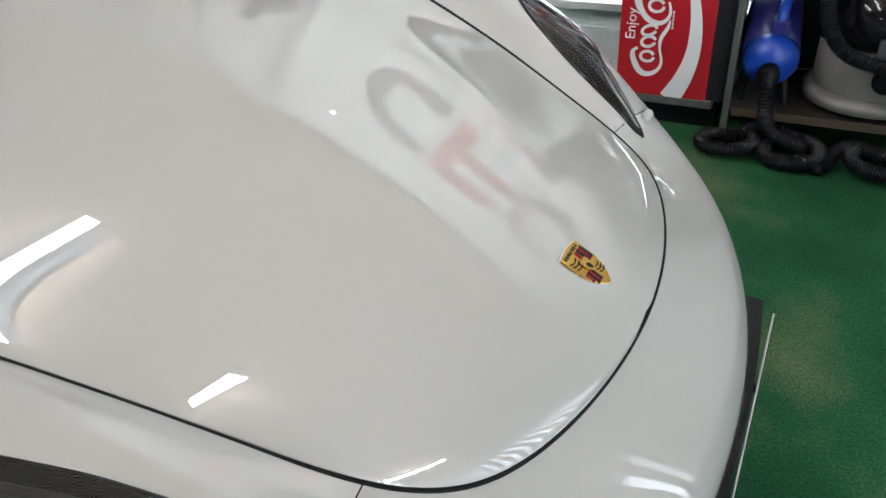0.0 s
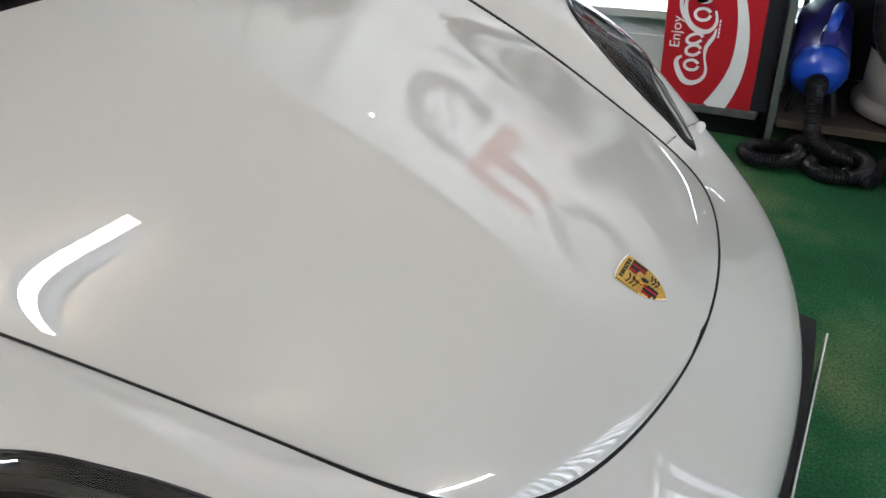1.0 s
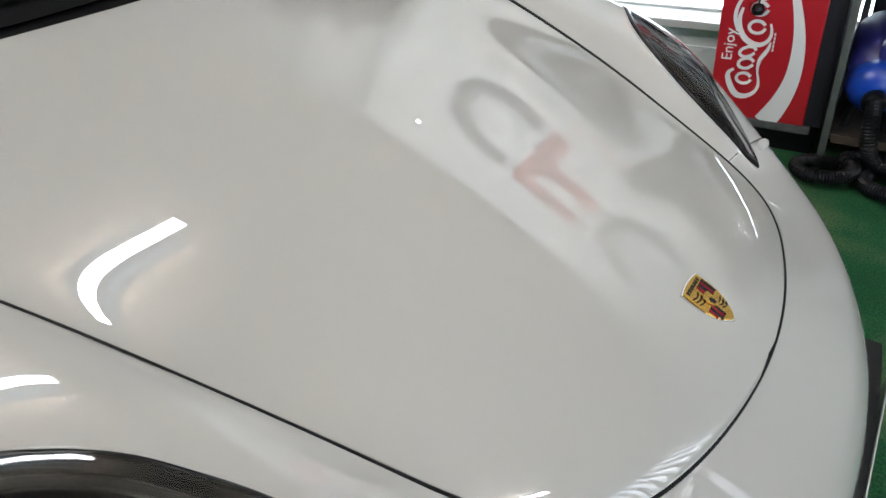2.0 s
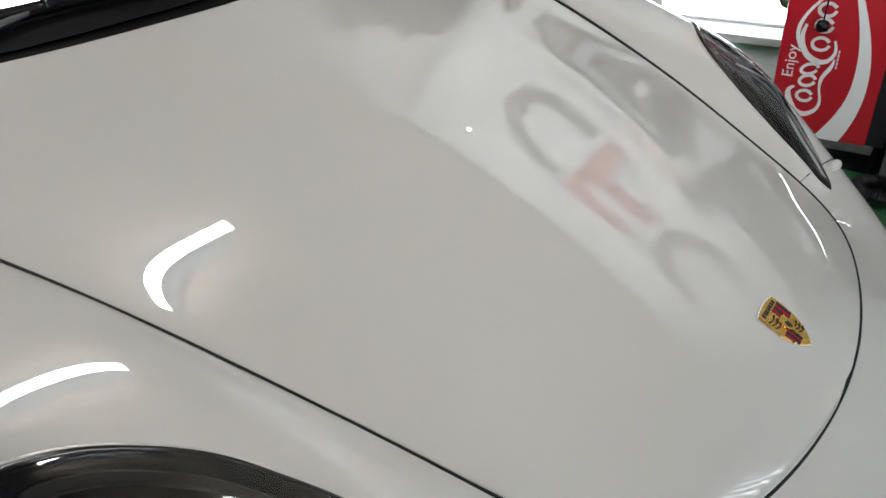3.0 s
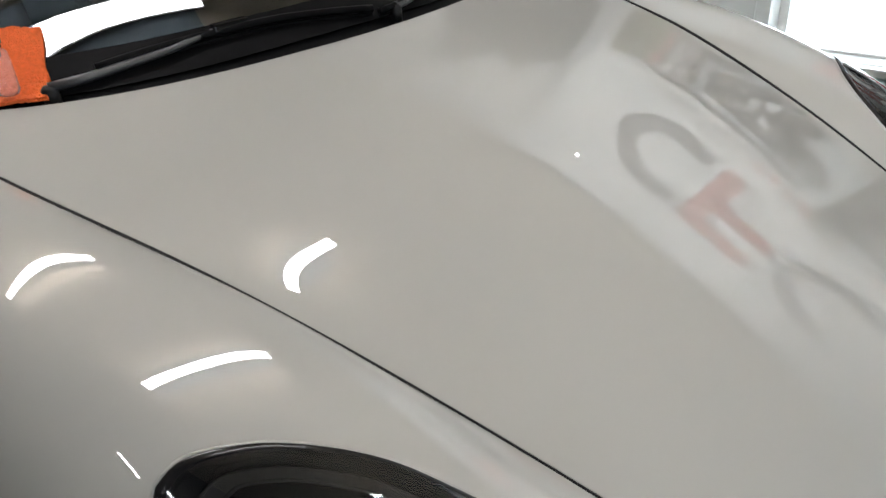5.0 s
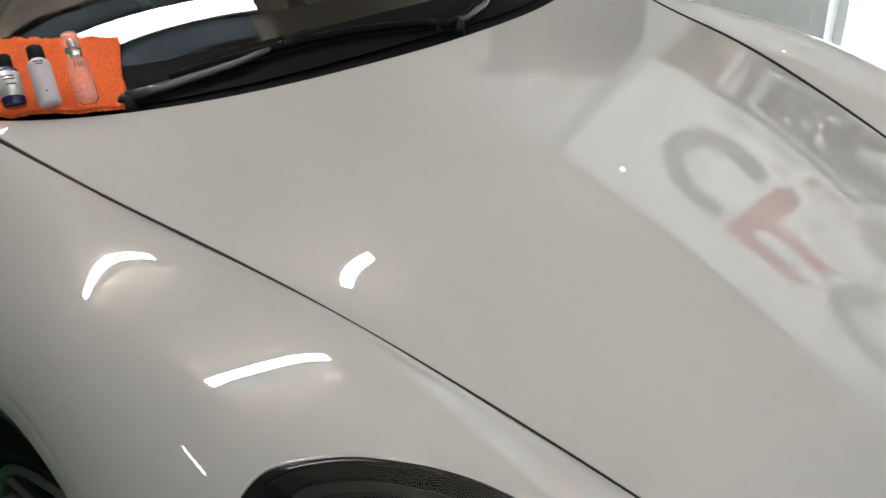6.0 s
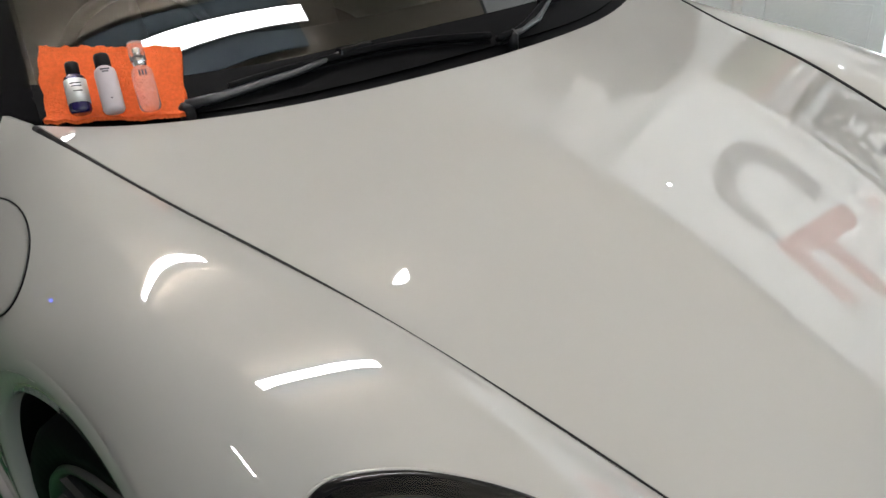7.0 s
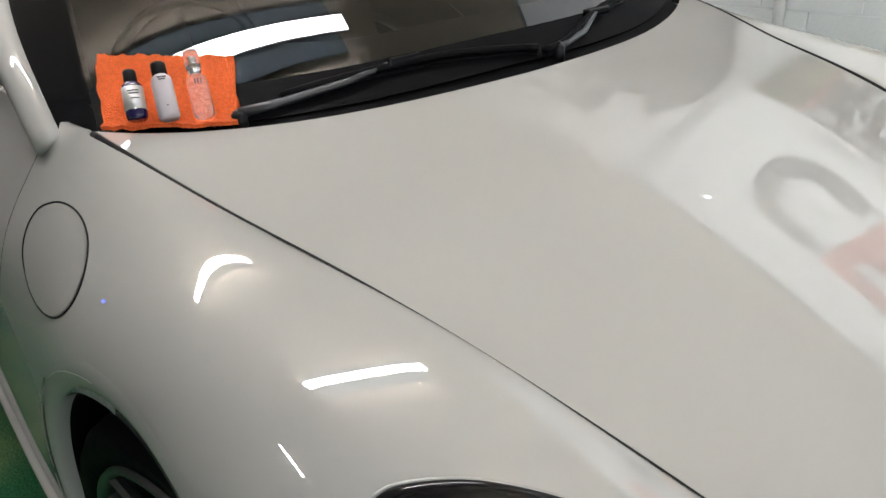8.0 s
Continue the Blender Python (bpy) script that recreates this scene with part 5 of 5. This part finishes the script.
def make_wall_board(x0, x1, z0, z1, mat, label, bits=0, seed=1, name="notice_board"):
    rng = random.Random(seed)
    b = tagged(new(name), label, "board")
    boxed("panel", (x0, FAR - 0.03, z0), (x1, FAR - 0.001, z1), mat, b, 0.004)
    for k in range(bits):
        x, z = rng.uniform(x0 + 0.04, x1 - 0.10), rng.uniform(z0 + 0.05, z1 - 0.12)
        w, h = rng.uniform(0.03, 0.10), rng.uniform(0.015, 0.09)
        boxed("sticker", (x, FAR - 0.034, z), (min(x + w, x1 - 0.01), FAR - 0.029, min(z + h, z1 - 0.02)), rng.choice((WHITE_INK, GREY_MID, BANNER)), b)


make_wall_board(-0.55, -0.19, 1.30, 1.40, DARK_PANEL, "dark strip of small framed pictures", 9, 5)
make_wall_board(-0.165, 0.42, 1.245, 1.475, DARK_PANEL, "black poster panel with small pale pictures", 9, 3)
make_wall_board(0.655, 1.95, 1.02, 1.515, GREY_DARK, "dark grey panel on the block wall", 3, 8)


def make_shelf_row():
    sh = tagged(new("wall_shelf"), "thin dark wall rail carrying small bottles and a cloth", "shelf")
    boxed("rail", (-0.40, FAR - 0.10, 1.535), (0.52, FAR - 0.001, 1.547), GREY_DARK, sh, 0.002)
    boxed("bracket", (-0.34, FAR - 0.06, 1.49), (-0.325, FAR - 0.001, 1.535), GREY_DARK, sh)


make_shelf_row()


def make_bag(x, z, w, h, mat, label, seed):
    bm = bmesh.new()
    bmesh.ops.create_icosphere(bm, subdivisions=4, radius=1)
    for v in bm.verts:
        k = 1 + 0.22 * noise.noise(v.co * 1.7 + Vector((seed, 0, 0))) + 0.07 * noise.noise(v.co * 6 + Vector((0, seed, 0)))
        v.co = Vector((x + v.co.x * k * w, FAR - 0.075 + v.co.y * k * 0.065, z + v.co.z * k * h))
    tagged(part("bag", bm, mat, smooth=True), label, "bag", group="bags on the wall")


make_bag(-0.52, 1.44, 0.105, 0.10, OLIVE, "crumpled olive cloth bag hung on the wall", 3)
make_bag(-0.66, 1.50, 0.08, 0.07, OLIVE, "small olive cloth hung on the wall", 21)


def make_spray(x, top, tall, mat, label):
    """A spray bottle hung by its trigger on the rail."""
    b = tagged(new("spray_bottle"), label, "bottle", group="spray bottles on the rail")
    y = FAR - 0.075
    m = Matrix.Translation((x, y, top - tall))
    part("body", lathe(bmesh.new(), [(0.026, 0), (0.030, 0.006), (0.030, tall * 0.55), (0.024, tall * 0.68), (0.011, tall * 0.78), (0.011, tall * 0.84)], 20, m), mat, b, smooth=True)
    part("collar", lathe(bmesh.new(), [(0.015, tall * 0.82), (0.015, tall * 0.90)], 16, m), GREY_DARK, b, "dark screw collar")
    part("head", box(bmesh.new(), (-0.012, -0.035, tall * 0.90), (0.012, 0.030, tall), 0.004, m), WHITE_INK, b, "white spray head")
    part("trigger", sweep(bmesh.new(), [m @ Vector(p) for p in ((0, -0.020, tall * 0.90), (0, -0.034, tall * 0.80), (0, -0.030, tall * 0.70))], 0.005, 8), GREY_DARK, b)


make_spray(-0.445, 1.565, 0.16, BANNER_RED, "red spray bottle hung on the wall rail")
make_spray(-0.365, 1.565, 0.14, WHITE_INK, "white spray bottle hung on the wall rail")
make_spray(-0.300, 1.565, 0.15, FROSTED, "cloudy spray bottle hung on the wall rail")
make_spray(-0.235, 1.565, 0.16, WORN_EDGE, "brown spray bottle hung on the wall rail")


def make_coil():
    pts = [(0.50 + 0.075 * math.cos(t), FAR - 0.05 - 0.004 * t, 1.345 + 0.085 * math.sin(t)) for t in np.linspace(0.4, 13.2, 60)]
    tagged(part("hose_coil", sweep(bmesh.new(), pts + [(0.47, FAR - 0.09, 1.20)], 0.017, 10), GREY_MID, smooth=True), "grey coiled hose hung on the wall", "hose")


make_coil()


def make_carton(lo, hi, mat, label):
    c = tagged(new("carton"), label, "box", group="cartons")
    boxed("box_body", lo, (hi[0], hi[1], hi[2] - 0.02), mat, c, 0.003)
    boxed("lid", (lo[0] - 0.003, lo[1] - 0.003, hi[2] - 0.019), (hi[0] + 0.003, hi[1] + 0.003, hi[2]), mat, c, 0.003)


make_carton((1.06, 1.76, 0.879), (1.20, 1.90, 1.00), WHITE_INK, "white carton on the rack's upper shelf")
make_carton((0.70, FAR - 0.13, 1.518), (0.86, FAR - 0.004, 1.70), GREY_MID, "grey carton on top of the dark panel")
make_bag(0.235, 0.55, 0.10, 0.10, OLIVE, "grey green cloth bag hung by the window", 15)


def make_high_shelf():
    """Dark storage units with lumpy things on top, beside the sign."""
    u = tagged(new("wall_cupboard"), "dark wall cupboard hung on the block wall", "cupboard")
    boxed("body", (-1.60, FAR - 0.14, 1.22), (-0.955, FAR - 0.001, 2.03), DARK_PANEL, u, 0.008)
    for z in (1.62, 2.01):
        boxed("drawer_front", (-1.58, FAR - 0.152, z - 0.38), (-0.975, FAR - 0.138, z), GREY_DARK, u, 0.004)
    for x, r, h in ((-1.54, 0.05, 0.04), (-1.42, 0.06, 0.09), (-1.25, 0.03, 0.20), (-1.18, 0.05, 0.25), (-1.05, 0.05, 0.03)):
        bm = bmesh.new()
        lathe(bm, [(r * 0.9, 0), (r, 0.006), (r, h * 0.75), (r * 0.6, h * 0.92), (r * 0.5, h)], 20, Matrix.Translation((x, FAR - 0.075, 2.031)))
        tagged(part("canister", bm, DARK_PANEL, smooth=True), "dark round canister on the storage unit", "canister", group="canisters")
    u2 = tagged(new("wall_cupboard"), "narrow dark grey cupboard hung on the wall", "cupboard")
    boxed("body", (-1.88, FAR - 0.10, 1.5), (-1.60, FAR - 0.001, 2.34), GREY_DARK, u2, 0.008)
    p = [(-1.68, FAR - 0.12, 1.96), (-1.70, FAR - 0.12, 2.06), (-1.76, FAR - 0.12, 2.20), (-1.82, FAR - 0.115, 2.24)]
    tagged(part("hook", sweep(bmesh.new(), spline(p, 20), 0.016, 8), WHITE_INK, smooth=True), "white curved hook on the narrow cupboard", "hook")


make_high_shelf()


def wall_cable(pts, r=0.016):
    tagged(part("cable", sweep(bmesh.new(), spline(pts, 60), r, 8), GREY_DARK, smooth=True), "grey cable looped along the top of the wall", "cable", group="wall cables")


_y = FAR - 0.028
wall_cable([(-1.38, _y, 2.975), (-1.69, _y, 2.89), (-2.00, _y, 2.80), (-2.24, _y, 2.71), (-2.35, _y, 2.57), (-2.34, _y, 2.44), (-2.22, _y, 2.345), (-2.05, _y, 2.33), (-1.96, _y, 2.44), (-1.92, _y, 2.64), (-1.82, _y, 2.85)], 0.012)
wall_cable([(-1.46, _y, 2.955), (-1.52, _y, 2.81), (-1.59, _y, 2.60), (-1.65, _y, 2.42), (-1.68, _y - 0.1, 2.27), (-1.78, _y - 0.1, 2.13), (-1.92, _y - 0.1, 2.13), (-2.06, _y, 2.20)], 0.012)

# white pipe down the block wall
pipe = tagged(part("pipe", sweep(bmesh.new(), [(-1.0, FAR - 0.03, 0), (-1.0, FAR - 0.03, 1.24)], 0.024, 14), WHITE_INK, smooth=True), "white painted pipe on the block wall", "pipe")


def make_shutter():
    """Roller shutter, raised; its last slats hang in the head of the door."""
    sh = tagged(new("roller_shutter"), "raised pale metal roller shutter in the doorway", "shutter", kind="structure")
    bm = bmesh.new()
    prof = [(0, 0.0), (-0.012, 0.012), (-0.016, 0.03), (-0.012, 0.055), (0, 0.066)]
    ends = [[bm.verts.new((x, y, z)) for x, z in prof] for y in (-1.89, 1.69)]
    for a, b in zip(range(4), range(1, 5)):
        bm.faces.new((ends[0][a], ends[0][b], ends[1][b], ends[1][a]))
    first = part("slat", bm, SHUTTER, sh)
    first.location = (FRONT + 0.03, 0, 2.18)
    for k in range(1, 6):
        o = new("slat", first.data)
        o.parent = sh
        o.location = (FRONT + 0.03, 0, 2.18 + k * 0.07)


make_shutter()


def make_gate():
    g = tagged(new("slatted_gate"), "pale slatted gate across the workshop doorway", "gate")
    first = boxed("slat", (-0.012, -0.045, 0.02), (0.012, 0.045, 2.16), SHUTTER, g, 0.003)
    first.location = (FRONT + 0.02, -1.80, 0)
    for k in range(1, 20):
        o = new("slat", first.data)
        o.parent = g
        o.location = (FRONT + 0.02, -1.80 + 0.18 * k, 0)
    for z in (0.06, 2.10):
        boxed("rail", (FRONT + 0.034, -1.88, z), (FRONT + 0.06, 1.68, z + 0.05), SHUTTER, g)
    for y in (-1.86, 1.62):
        boxed("gate_post", (FRONT + 0.034, y, 0), (FRONT + 0.06, y + 0.05, 2.16), SHUTTER, g)


make_gate()

# slim lit strip on the near wall, mirrored in the wing
strip = tagged(new("wall_light"), "slim lit LED strip slanting on the near wall", "lamp")
_m = Matrix.Translation((-0.275, NEAR + 0.03, 1.83)) @ Matrix.Rotation(radians(42), 4, "Y")
boxed("housing", (-0.135, -0.029, -0.02), (0.135, -0.005, 0.02), WHITE_INK, strip, 0.003, m=_m)
boxed("diffuser", (-0.125, -0.004, -0.012), (0.125, 0.006, 0.012), TUBE, strip, 0.003, m=_m)

# small charger with a blue light on the near wall, mirrored in the wing
charger = tagged(new("charger"), "small dark wall charger with a lit blue lamp", "charger")
boxed("case", (-2.95, NEAR + 0.001, 1.20), (-2.76, NEAR + 0.06, 1.42), GREY_DARK, charger, 0.006)
boxed("status_lamp", (-2.90, NEAR + 0.061, 1.26), (-2.84, NEAR + 0.068, 1.33), glowing("blue_lamp", (0.08, 0.14, 1.0), 6.0), charger)

# small round spot on the ceiling edge
spot = tagged(new("spot_lamp"), "small round lit spot lamp above the sign", "lamp")
part("lamp_body", lathe(bmesh.new(), [(0.022, 0), (0.024, 0.03), (0.02, 0.05)], 20, Matrix.Translation((-0.42, FAR - 0.06, 2.62)) @ Matrix.Rotation(radians(90), 4, "X") @ Matrix.Translation((0, 0, -0.048))), WHITE_INK, spot)
part("lamp_face", lathe(bmesh.new(), [(0.012, 0), (0.012, 0.004)], 20, Matrix.Translation((-0.42, FAR - 0.064, 2.62)) @ Matrix.Rotation(radians(90), 4, "X")), TUBE, spot)


# ---- blocks of the far wall ----
def make_blocks():
    w, h, j = 0.44, 0.215, 0.008
    meshes = {}
    a, b, s, hd = WIN

    def block(x0, x1, z0, z1):
        key = (round(x1 - x0, 3), round(z1 - z0, 3))
        if key not in meshes:
            bm = box(bmesh.new(), (0, -0.008, 0), (x1 - x0, 0.004, z1 - z0))
            me = bpy.data.meshes.new("block")
            bmesh.ops.recalc_face_normals(bm, faces=bm.faces)
            bm.to_mesh(me)
            bm.free()
            me.materials.append(WALL_PAINT)
            meshes[key] = me
        o = new("block", meshes[key])
        o.parent = wall_north
        o.location = (x0, FAR, z0)

    for row in range(14):
        z0, z1 = row * h + j / 2, min((row + 1) * h - j / 2, CEILING - 0.01)
        if z1 - z0 < 0.03:
            continue
        x = -4.4 - (0.22 if row % 2 else 0)
        while x < 3.5:
            x0, x1 = max(x + j / 2, BACK), min(x + w - j / 2, FRONT)
            x += w
            if z1 > s - 0.04 and z0 < hd and x1 > a - 0.03 and x0 < b + 0.03:
                if x0 < a - 0.08:
                    x1 = a - 0.035
                elif x1 > b + 0.08:
                    x0 = b + 0.035
                else:
                    continue
            block(x0, x1, z0, z1)


make_blocks()
